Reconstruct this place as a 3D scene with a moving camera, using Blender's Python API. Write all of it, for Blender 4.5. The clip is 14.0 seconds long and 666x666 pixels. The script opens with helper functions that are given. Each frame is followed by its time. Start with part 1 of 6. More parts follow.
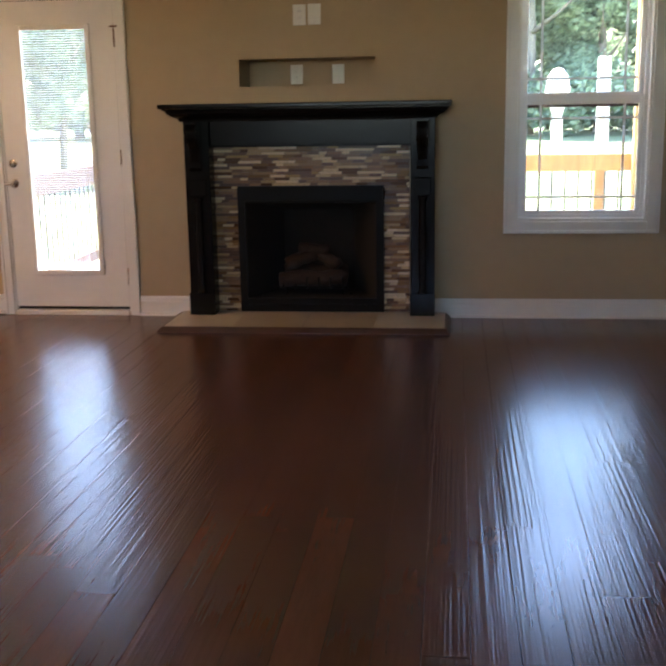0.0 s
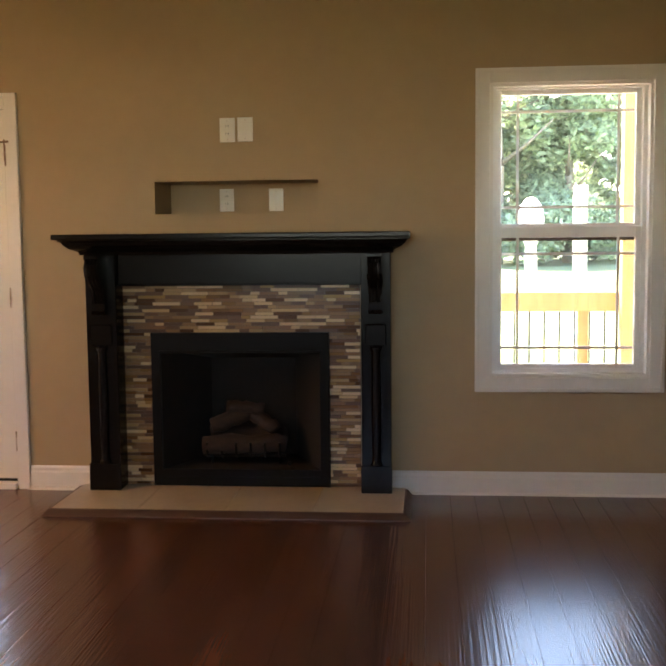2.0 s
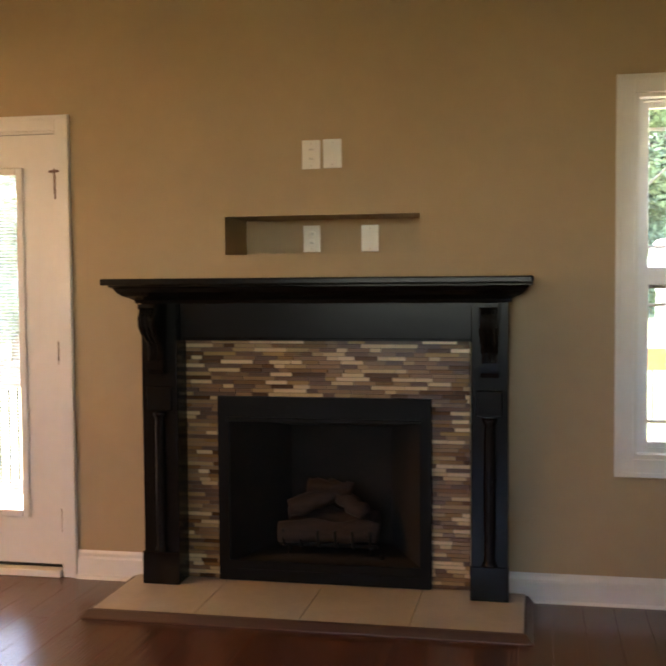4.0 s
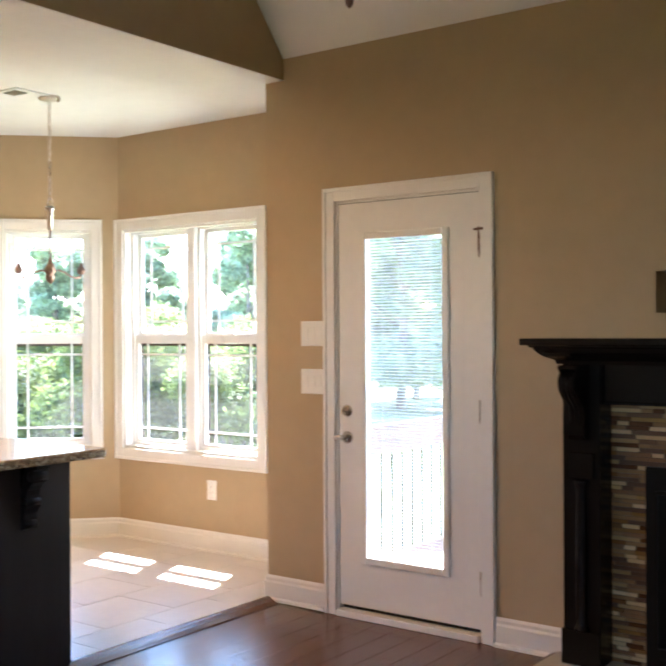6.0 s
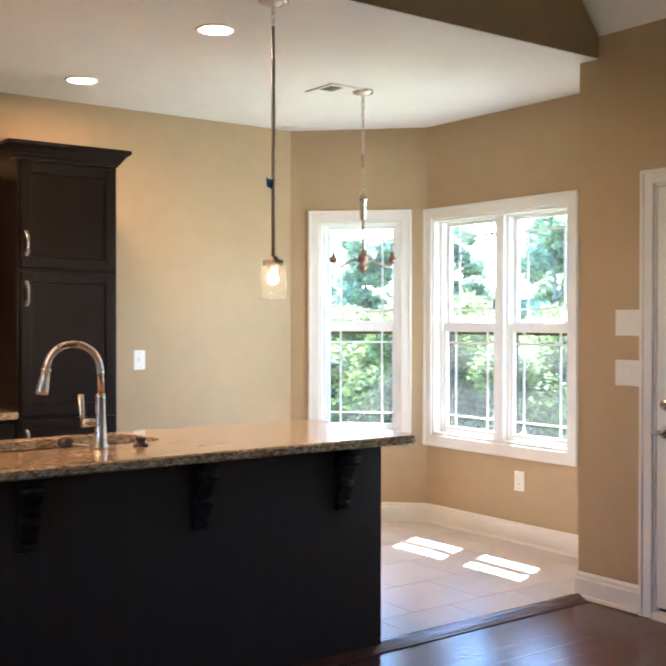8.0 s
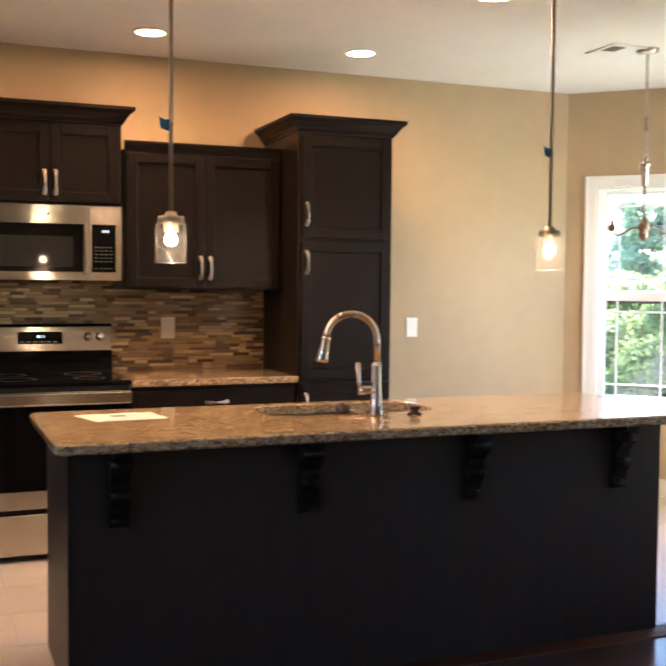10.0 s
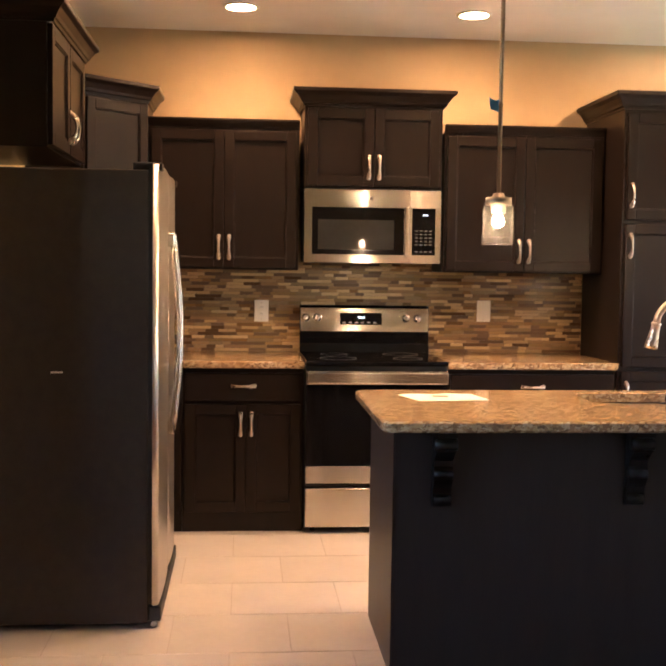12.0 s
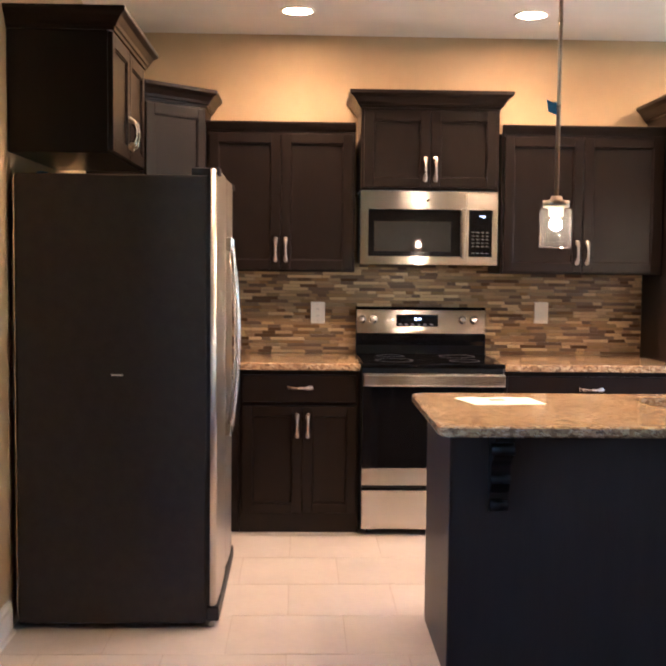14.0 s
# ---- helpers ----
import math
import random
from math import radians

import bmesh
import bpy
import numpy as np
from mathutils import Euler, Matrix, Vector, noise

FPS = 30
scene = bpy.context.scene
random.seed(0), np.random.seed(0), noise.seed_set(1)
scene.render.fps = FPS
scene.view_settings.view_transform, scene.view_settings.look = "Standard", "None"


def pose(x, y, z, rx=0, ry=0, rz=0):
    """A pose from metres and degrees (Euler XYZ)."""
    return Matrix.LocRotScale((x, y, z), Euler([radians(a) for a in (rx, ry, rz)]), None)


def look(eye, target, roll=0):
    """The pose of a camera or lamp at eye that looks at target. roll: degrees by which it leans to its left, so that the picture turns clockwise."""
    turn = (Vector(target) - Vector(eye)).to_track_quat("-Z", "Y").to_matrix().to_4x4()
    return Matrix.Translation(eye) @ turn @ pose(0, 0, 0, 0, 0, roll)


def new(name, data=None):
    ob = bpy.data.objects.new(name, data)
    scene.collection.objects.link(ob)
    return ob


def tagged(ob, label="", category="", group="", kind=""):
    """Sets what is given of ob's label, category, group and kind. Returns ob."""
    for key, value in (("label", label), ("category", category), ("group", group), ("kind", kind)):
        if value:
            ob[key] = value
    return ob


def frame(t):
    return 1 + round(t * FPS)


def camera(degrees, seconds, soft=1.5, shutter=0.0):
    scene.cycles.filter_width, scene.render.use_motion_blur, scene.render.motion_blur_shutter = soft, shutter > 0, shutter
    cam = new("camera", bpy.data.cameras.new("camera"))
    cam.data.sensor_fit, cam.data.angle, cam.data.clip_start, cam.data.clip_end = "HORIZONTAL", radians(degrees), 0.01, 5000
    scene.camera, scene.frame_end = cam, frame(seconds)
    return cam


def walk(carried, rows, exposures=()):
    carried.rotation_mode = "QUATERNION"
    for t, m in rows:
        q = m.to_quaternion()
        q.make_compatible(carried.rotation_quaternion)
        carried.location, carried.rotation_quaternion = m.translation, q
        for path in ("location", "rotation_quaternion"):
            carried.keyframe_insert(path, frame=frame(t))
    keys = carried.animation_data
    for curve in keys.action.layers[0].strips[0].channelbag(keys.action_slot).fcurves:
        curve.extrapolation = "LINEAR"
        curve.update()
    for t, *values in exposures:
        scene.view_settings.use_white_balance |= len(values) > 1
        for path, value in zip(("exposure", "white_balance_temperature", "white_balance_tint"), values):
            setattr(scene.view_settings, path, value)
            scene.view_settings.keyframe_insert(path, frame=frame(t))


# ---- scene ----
SKY, SUN = 0.15, 5.0
BULB_E, CAN_E, SPOT_W = 50.0, 15.0, 1.6
cam = camera(36.0, 14.0, soft=2.1, shutter=0.4)
PATH = [
    (0, (0.984, -6.658, 1.346), (0.749, -4.719, 0.914), -1.0),
    (0.5, (0.954, -6.43, 1.341), (0.806, -4.467, 0.99), -0.1),
    (1, (0.975, -6.12, 1.326), (0.837, -4.145, 1.045), -0.6),
    (1.5, (1.049, -5.761, 1.36), (0.868, -3.782, 1.138), -0.2),
    (2, (1.042, -5.387, 1.362), (0.859, -3.405, 1.17), -0.6),
    (2.2, (1.038, -5.231, 1.355), (0.854, -3.249, 1.166), -0.8),
    (4.3, (0.974, -4.329, 1.363), (0.475, -2.395, 1.27), -0.2),
    (4.5, (1.021, -4.268, 1.377), (0.435, -2.358, 1.281), -0.1),
    (5, (1.043, -4.177, 1.387), (0.224, -2.354, 1.309), -0.3),
    (5.5, (1.025, -4.156, 1.389), (-0.005, -2.442, 1.352), -0.1),
    (6, (1.033, -4.175, 1.409), (-0.155, -2.566, 1.405), -0.3),
    (6.5, (1.022, -4.169, 1.41), (-0.297, -2.666, 1.415), -0.4),
    (7, (1.016, -4.167, 1.406), (-0.405, -2.759, 1.405), -0.2),
    (7.5, (0.99, -4.161, 1.4), (-0.526, -2.856, 1.391), -0.0),
    (7.7, (0.987, -4.16, 1.401), (-0.567, -2.901, 1.387), 0.0),
    (9.8, (0.987, -4.187, 1.439), (-0.842, -3.383, 1.344), 0.5),
    (10, (0.987, -4.19, 1.438), (-0.867, -3.449, 1.34), 0.5),
    (10.5, (0.971, -4.223, 1.434), (-0.945, -3.658, 1.334), 0.8),
    (11, (0.976, -4.24, 1.431), (-0.982, -3.846, 1.329), 1.0),
    (11.5, (0.972, -4.269, 1.436), (-1.008, -4.008, 1.329), 0.9),
    (12, (0.959, -4.264, 1.423), (-1.029, -4.09, 1.291), 0.8),
    (12.5, (0.964, -4.26, 1.424), (-1.021, -4.116, 1.223), 0.8),
    (13, (0.97, -4.254, 1.422), (-1.011, -4.115, 1.189), 0.8),
    (13.5, (0.97, -4.258, 1.431), (-1.015, -4.118, 1.231), 0.8),
    (14, (0.969, -4.266, 1.442), (-1.025, -4.201, 1.306), 0.6),
]
walk(cam, [(t, look(eye, target, roll)) for t, eye, target, roll in PATH], [(0.0, 3.85, 6300, 15), (1.0, 3.95, 6800, 16), (2.2, 4.2, 7400, 17), (4.5, 4.4, 7200, 17), (6.0, 4.05, 5700, 12), (7.7, 3.9, 5300, 11), (9.8, 3.95, 5600, 13), (12.0, 4.55, 6100, 18), (13.0, 4.6, 5800, 17), (14.0, 4.7, 5000, 14)])


# ---------- world, sun, exposure ----------
SUN_WAY = Vector((-0.43, 1.0, 1.56)).normalized()
world = bpy.data.worlds.new("world")
scene.world = world
world.use_nodes = True
wn = world.node_tree.nodes
sky = wn.new("ShaderNodeTexSky")
sky.sky_type = "NISHITA"
sky.sun_disc = False
sky.dust_density = 0.25
sky.ozone_density = 1.6
sky.sun_elevation = math.asin(SUN_WAY.z)
sky.sun_rotation = math.atan2(SUN_WAY.x, SUN_WAY.y)
world.node_tree.links.new(sky.outputs[0], wn["Background"].inputs[0])
wn["Background"].inputs[1].default_value = SKY
sun = new("sun", bpy.data.lights.new("sun", "SUN"))
sun.data.energy = SUN
sun.data.angle = radians(0.5)
sun.data.color = (1.0, 0.95, 0.86)
sun.matrix_world = look((0, 0, 30), Vector((0, 0, 30)) - SUN_WAY)

# ---------- materials ----------


def mat(name, col, rough=0.5, metal=0.0, var=0.12, scale=6.0, stretch=(1, 1, 1), bump=0.0, bscale=60.0, second=None, coat=0.0, spec=0.5, island=0.0, obrand=0.0, rvar=0.08):
    """A principled material with variation at two scales, in object space."""
    m = bpy.data.materials.new(name)
    m.use_nodes = True
    n, l = m.node_tree.nodes, m.node_tree.links
    b = n["Principled BSDF"]
    tc = n.new("ShaderNodeTexCoord")
    mp = n.new("ShaderNodeMapping")
    mp.inputs["Scale"].default_value = stretch
    l.new(tc.outputs["Object"], mp.inputs[0])
    if obrand:
        sh = n.new("ShaderNodeVectorMath")
        sh.operation = "SCALE"
        sh.inputs[0].default_value = (17.0, 11.0, 5.0)
        l.new(n.new("ShaderNodeObjectInfo").outputs["Random"], sh.inputs["Scale"])
        l.new(sh.outputs[0], mp.inputs["Location"])
    n1 = n.new("ShaderNodeTexNoise")
    n1.inputs["Scale"].default_value = scale
    n1.inputs["Detail"].default_value = 6
    n2 = n.new("ShaderNodeTexNoise")
    n2.inputs["Scale"].default_value = scale * 7.3
    n2.inputs["Detail"].default_value = 4
    for k in (n1, n2):
        l.new(mp.outputs[0], k.inputs["Vector"])
    mixf = n.new("ShaderNodeMath")
    mixf.operation = "MULTIPLY_ADD"
    l.new(n2.outputs["Fac"], mixf.inputs[0])
    mixf.inputs[1].default_value = 0.45
    l.new(n1.outputs["Fac"], mixf.inputs[2])
    ramp = n.new("ShaderNodeMapRange")
    ramp.inputs["From Min"].default_value = 0.45
    ramp.inputs["From Max"].default_value = 1.0
    l.new(mixf.outputs[0], ramp.inputs["Value"])
    mc = n.new("ShaderNodeMix")
    mc.data_type = "RGBA"
    c2 = second if second else [c * (1 - 2 * var) for c in col]
    c1 = col if second else [min(1, c * (1 + var)) for c in col]
    mc.inputs["A"].default_value = (*c2, 1)
    mc.inputs["B"].default_value = (*c1, 1)
    l.new(ramp.outputs[0], mc.inputs["Factor"])
    out = mc.outputs["Result"]
    if island or obrand:
        src = n.new("ShaderNodeNewGeometry").outputs["Random Per Island"] if island else n.new("ShaderNodeObjectInfo").outputs["Random"]
        hs = n.new("ShaderNodeHueSaturation")
        mr = n.new("ShaderNodeMapRange")
        a = island or obrand
        mr.inputs["To Min"].default_value = 1 - a
        mr.inputs["To Max"].default_value = 1 + a
        l.new(src, mr.inputs["Value"])
        l.new(mr.outputs[0], hs.inputs["Value"])
        l.new(out, hs.inputs["Color"])
        out = hs.outputs[0]
    l.new(out, b.inputs["Base Color"])
    rr = n.new("ShaderNodeMapRange")
    rr.inputs["To Min"].default_value = max(0.02, rough - rvar)
    rr.inputs["To Max"].default_value = min(1, rough + rvar)
    l.new(n1.outputs["Fac"], rr.inputs["Value"])
    l.new(rr.outputs[0], b.inputs["Roughness"])
    b.inputs["Metallic"].default_value = metal
    b.inputs["Specular IOR Level"].default_value = spec
    b.inputs["Coat Weight"].default_value = coat
    b.inputs["Coat Roughness"].default_value = 0.08
    if bump:
        nb = n.new("ShaderNodeTexNoise")
        nb.inputs["Scale"].default_value = bscale
        nb.inputs["Detail"].default_value = 3
        l.new(mp.outputs[0], nb.inputs["Vector"])
        bp = n.new("ShaderNodeBump")
        bp.inputs["Strength"].default_value = bump
        bp.inputs["Distance"].default_value = 0.004
        l.new(nb.outputs["Fac"], bp.inputs["Height"])
        l.new(bp.outputs[0], b.inputs["Normal"])
    return m


def emitter(name, col, strength):
    m = bpy.data.materials.new(name)
    m.use_nodes = True
    n = m.node_tree.nodes
    b = n["Principled BSDF"]
    b.inputs["Base Color"].default_value = (*col, 1)
    b.inputs["Emission Color"].default_value = (*col, 1)
    b.inputs["Emission Strength"].default_value = strength
    return m


def glass(name, rough=0.0, tint=(1, 1, 1), gloss=0.07, glow=0.0):
    """Thin clear glass: a sheet that lets light straight through, with a Fresnel gloss."""
    m = bpy.data.materials.new(name)
    m.use_nodes = True
    n, l = m.node_tree.nodes, m.node_tree.links
    n.remove(n["Principled BSDF"])
    tr = n.new("ShaderNodeBsdfTransparent")
    tr.inputs[0].default_value = (*tint, 1)
    gl = n.new("ShaderNodeBsdfGlossy")
    gl.inputs["Roughness"].default_value = rough
    lw = n.new("ShaderNodeLayerWeight")
    lw.inputs["Blend"].default_value = 0.5
    pw = n.new("ShaderNodeMath")
    pw.operation = "POWER"
    pw.inputs[1].default_value = 4.0
    l.new(lw.outputs["Facing"], pw.inputs[0])
    fr = n.new("ShaderNodeMath")
    fr.operation = "MULTIPLY_ADD"
    fr.inputs[1].default_value = 0.5
    fr.inputs[2].default_value = gloss / 2
    l.new(pw.outputs[0], fr.inputs[0])
    mx = n.new("ShaderNodeMixShader")
    l.new(fr.outputs[0], mx.inputs[0])
    l.new(tr.outputs[0], mx.inputs[1])
    l.new(gl.outputs[0], mx.inputs[2])
    out = mx
    if glow:                      # scatters light: bubbles in lamp shades, a pale haze laid into panes and screens
        sc = n.new("ShaderNodeBsdfTranslucent")
        out = n.new("ShaderNodeMixShader")
        out.inputs[0].default_value = glow
        l.new(mx.outputs[0], out.inputs[1])
        l.new(sc.outputs[0], out.inputs[2])
    l.new(out.outputs[0], n["Material Output"].inputs[0])
    return m


def speckled(name, cols, scale, rough, coat=0.0):
    """Granite and tile stone: voronoi grains in a few colours over clouds."""
    m = mat(name, cols[0], rough, scale=7, stretch=(2.5, 1, 1), second=cols[1], coat=coat)
    n, l = m.node_tree.nodes, m.node_tree.links
    b = n["Principled BSDF"]
    src = b.inputs["Base Color"].links[0].from_socket
    tc = n.new("ShaderNodeTexCoord")
    v = n.new("ShaderNodeTexVoronoi")
    v.inputs["Scale"].default_value = scale
    wob = n.new("ShaderNodeTexNoise")
    wob.inputs["Scale"].default_value = 60
    wob.inputs["Detail"].default_value = 3
    l.new(tc.outputs["Object"], wob.inputs["Vector"])
    ad = n.new("ShaderNodeVectorMath")
    ad.operation = "MULTIPLY_ADD"
    l.new(wob.outputs["Color"], ad.inputs[0])
    ad.inputs[1].default_value = (0.03, 0.03, 0.03)
    l.new(tc.outputs["Object"], ad.inputs[2])
    sq = n.new("ShaderNodeVectorMath")
    sq.operation = "MULTIPLY"
    sq.inputs[1].default_value = (1.0, 0.42, 1.0)
    l.new(ad.outputs[0], sq.inputs[0])
    l.new(sq.outputs[0], v.inputs["Vector"])
    cr = n.new("ShaderNodeValToRGB")
    cr.color_ramp.interpolation = "CONSTANT"
    cr.color_ramp.elements[0].position = 0.0
    cr.color_ramp.elements[0].color = (*cols[2], 1)
    cr.color_ramp.elements[1].position = 0.10
    cr.color_ramp.elements[1].color = (*cols[3], 1)
    for p, c in ((0.34, cols[0]), (0.6, cols[1]), (0.82, cols[4])):
        e = cr.color_ramp.elements.new(p)
        e.color = (*c, 1)
    sx = n.new("ShaderNodeSeparateColor")
    l.new(v.outputs["Color"], sx.inputs[0])
    l.new(sx.outputs[0], cr.inputs[0])
    mx = n.new("ShaderNodeMix")
    mx.data_type = "RGBA"
    mx.inputs["Factor"].default_value = 0.75
    l.new(src, mx.inputs["A"])
    l.new(cr.outputs[0], mx.inputs["B"])
    l.new(mx.outputs["Result"], b.inputs["Base Color"])
    return m


def palette(name, cols, rough, bump=0.0):
    """Mixed mosaic strips: each separate piece takes one colour of the palette."""
    m = mat(name, cols[0], rough, scale=40, stretch=(1, 1, 3), rvar=0.15)
    n, l = m.node_tree.nodes, m.node_tree.links
    b = n["Principled BSDF"]
    src = b.inputs["Base Color"].links[0].from_socket
    g = n.new("ShaderNodeNewGeometry")
    cr = n.new("ShaderNodeValToRGB")
    cr.color_ramp.interpolation = "CONSTANT"
    cr.color_ramp.elements[0].color = (*cols[0], 1)
    cr.color_ramp.elements[1].position = 1 / len(cols)
    cr.color_ramp.elements[1].color = (*cols[1], 1)
    for i in range(2, len(cols)):
        cr.color_ramp.elements.new(i / len(cols)).color = (*cols[i], 1)
    l.new(g.outputs["Random Per Island"], cr.inputs[0])
    mx = n.new("ShaderNodeMix")
    mx.data_type = "RGBA"
    mx.inputs["Factor"].default_value = 0.95
    l.new(src, mx.inputs["A"])
    l.new(cr.outputs[0], mx.inputs["B"])
    l.new(mx.outputs["Result"], b.inputs["Base Color"])
    gl = n.new("ShaderNodeValToRGB")              # stone strips are dull, glass ones polished
    gl.color_ramp.interpolation = "CONSTANT"
    gl.color_ramp.elements[0].color = (rough, rough, rough, 1)
    gl.color_ramp.elements[1].position = 0.65
    gl.color_ramp.elements[1].color = (0.22, 0.22, 0.22, 1)
    fr = n.new("ShaderNodeMath")
    fr.operation = "FRACT"
    ml = n.new("ShaderNodeMath")
    ml.operation = "MULTIPLY"
    ml.inputs[1].default_value = 37.0
    l.new(g.outputs["Random Per Island"], ml.inputs[0])
    l.new(ml.outputs[0], fr.inputs[0])
    l.new(fr.outputs[0], gl.inputs[0])
    l.new(gl.outputs[0], b.inputs["Roughness"])
    return m


WALL = mat("tan_wall_paint", (0.45, 0.333, 0.195), 0.6, var=0.04, scale=1.5, bump=0.12, bscale=160, spec=0.3)
CEIL = mat("white_ceiling_paint", (0.80, 0.78, 0.74), 0.8, var=0.03, scale=1.2, bump=0.25, bscale=220, spec=0.2)
TRIM = mat("white_trim_paint", (0.78, 0.75, 0.70), 0.32, var=0.03, scale=3, bump=0.05, bscale=90)
VINYL = mat("white_vinyl", (0.82, 0.81, 0.79), 0.3, var=0.02)
PLASTIC = mat("white_plastic", (0.80, 0.77, 0.70), 0.3, var=0.02)
BLACKW = mat("black_painted_wood", (0.0072, 0.0064, 0.0062), 0.22, spec=0.18, var=0.05, scale=4, rvar=0.01)
ESPR = mat("espresso_wood", (0.0125, 0.0082, 0.0068), 0.33, spec=0.18, var=0.10, scale=5, stretch=(3, 3, 0.5), rvar=0.01)
ISLW = mat("black_island_wood", (0.041, 0.0305, 0.025), 0.42, spec=0.2, var=0.08, scale=5, stretch=(3, 3, 0.5), rvar=0.01)
CORB = mat("black_carved_wood", (0.010, 0.0085, 0.0078), 0.3, spec=0.2, var=0.08, scale=8)
IRON = mat("black_iron", (0.0065, 0.006, 0.0058), 0.5, 0.0, var=0.1, spec=0.12)
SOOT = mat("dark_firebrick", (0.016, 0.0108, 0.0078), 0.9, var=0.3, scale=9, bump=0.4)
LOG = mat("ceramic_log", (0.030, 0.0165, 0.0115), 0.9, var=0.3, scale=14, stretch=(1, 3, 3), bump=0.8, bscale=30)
STEEL = mat("brushed_steel", (0.60, 0.57, 0.53), 0.2, 1.0, var=0.012, scale=6, stretch=(1, 1, 30), rvar=0.0)


def brushed(m, amount, turn):
    n, l = m.node_tree.nodes, m.node_tree.links
    tg = n.new("ShaderNodeTangent")
    tg.direction_type = "RADIAL"
    tg.axis = "Z"
    b = n["Principled BSDF"]
    l.new(tg.outputs[0], b.inputs["Tangent"])
    b.inputs["Anisotropic"].default_value = amount
    b.inputs["Anisotropic Rotation"].default_value = turn


brushed(STEEL, 0.97, 0.25)
STEELV = mat("brushed_door_steel", (0.58, 0.55, 0.51), 0.3, 1.0, var=0.012, scale=6, stretch=(1, 1, 30), rvar=0.0)
NICKEL = mat("satin_nickel", (0.58, 0.51, 0.44), 0.28, 1.0, var=0.04)
RODM = mat("dull_nickel_rod", (0.30, 0.26, 0.21), 0.42, 1.0, var=0.04)
BRONZE = mat("dark_bronze", (0.26, 0.16, 0.12), 0.34, 0.9, var=0.15)
DARKBR = mat("oil_rubbed_bronze", (0.09, 0.06, 0.048), 0.36, 0.8, var=0.15)
BLACKGL = mat("black_glass", (0.005, 0.005, 0.006), 0.07, var=0.05, rvar=0.01, spec=0.28)
RING = mat("dark_burner_print", (0.02, 0.02, 0.021), 0.3, var=0.05)
HEDGE = mat("dark_brown_edge_strip", (0.060, 0.028, 0.017), 0.4, var=0.15, scale=5, stretch=(0.6, 8, 8))
OVENGL = mat("grey_oven_window", (0.03, 0.031, 0.031), 0.03, var=0.05, rvar=0.01, spec=0.12)
FRIDGE = mat("black_textured_steel", (0.046, 0.037, 0.030), 0.5, spec=0.22, var=0.1, scale=20, bump=0.25, bscale=300)
RUBBER = mat("black_plastic", (0.012, 0.012, 0.012), 0.5, var=0.1)
GRANITE = speckled("golden_granite", ((0.48, 0.335, 0.18), (0.32, 0.20, 0.105), (0.06, 0.038, 0.025), (0.20, 0.12, 0.065), (0.58, 0.46, 0.30)), 145, 0.14, coat=0.25)
TILEF = mat("cream_floor_tile", (0.63, 0.57, 0.51), 0.34, var=0.05, scale=4, bump=0.1, bscale=25, obrand=0.03, rvar=0.03)
GROUT = mat("beige_grout", (0.60, 0.535, 0.475), 0.9, var=0.1, scale=30)
HEARTH = mat("cream_hearth_tile", (0.45, 0.38, 0.30), 0.4, var=0.08, scale=6, bump=0.1)
MOSAIC = palette("mixed_stone_mosaic", ((0.210, 0.101, 0.036), (0.588, 0.412, 0.218), (0.089, 0.039, 0.015), (0.263, 0.149, 0.055), (0.126, 0.057, 0.021), (0.378, 0.232, 0.089), (0.184, 0.103, 0.041), (0.252, 0.132, 0.046), (0.672, 0.494, 0.277), (0.079, 0.037, 0.016)), 0.32)
MOSAICK = palette("mixed_glass_mosaic", ((0.190, 0.115, 0.051), (0.449, 0.318, 0.168), (0.084, 0.049, 0.026), (0.275, 0.191, 0.095), (0.119, 0.076, 0.041), (0.348, 0.240, 0.121), (0.213, 0.155, 0.081), (0.241, 0.149, 0.069), (0.515, 0.377, 0.207), (0.103, 0.062, 0.035)), 0.3)
MGROUT = mat("brown_mosaic_grout", (0.11, 0.085, 0.062), 0.9, var=0.1)
PAPER = mat("white_paper", (0.82, 0.78, 0.74), 0.8, var=0.03)
INK = mat("grey_print", (0.25, 0.22, 0.2), 0.8)
KEYINK = mat("dim_key_print", (0.07, 0.068, 0.065), 0.6)
TAPE = mat("blue_painter_tape", (0.03, 0.16, 0.42), 0.7, var=0.06)
# pane glow is an added haze that whitens the view, strongest in the door
GLASS = glass("hazed_pane_glass", glow=0.016)
DOORGL = glass("hazed_door_glass", glow=0.13)
SHADEGL = glass("clear_shade_glass", 0.02)
SEEDGL = glass("seeded_shade_glass", 0.03, gloss=0.004, glow=0.005)
BULB = emitter("warm_bulb", (1.0, 0.64, 0.33), BULB_E)
CAN = emitter("warm_can_lens", (1.0, 0.56, 0.26), CAN_E)
FANGL = mat("frosted_fan_globe", (0.8, 0.76, 0.7), 0.3, var=0.02)
LCD = emitter("white_clock_digits", (0.8, 0.9, 1.0), 0.22)
PINE = mat("new_pine_lumber", (0.56, 0.36, 0.15), 0.7, var=0.15, scale=4, stretch=(6, 6, 0.6), bump=0.2)
# side rail only: darker than PINE, its shaded face put into the colour
RAILW = mat("shade_toned_rail_wood", (0.17, 0.115, 0.085), 0.8, var=0.15, scale=4, stretch=(6, 0.6, 6), bump=0.2)
DECKW = mat("grey_brown_deck_board", (0.30, 0.215, 0.165), 0.8, var=0.15, scale=5, stretch=(0.6, 8, 8), bump=0.2, obrand=0.1)
WHITEP = mat("white_post_paint", (0.8, 0.8, 0.78), 0.5)
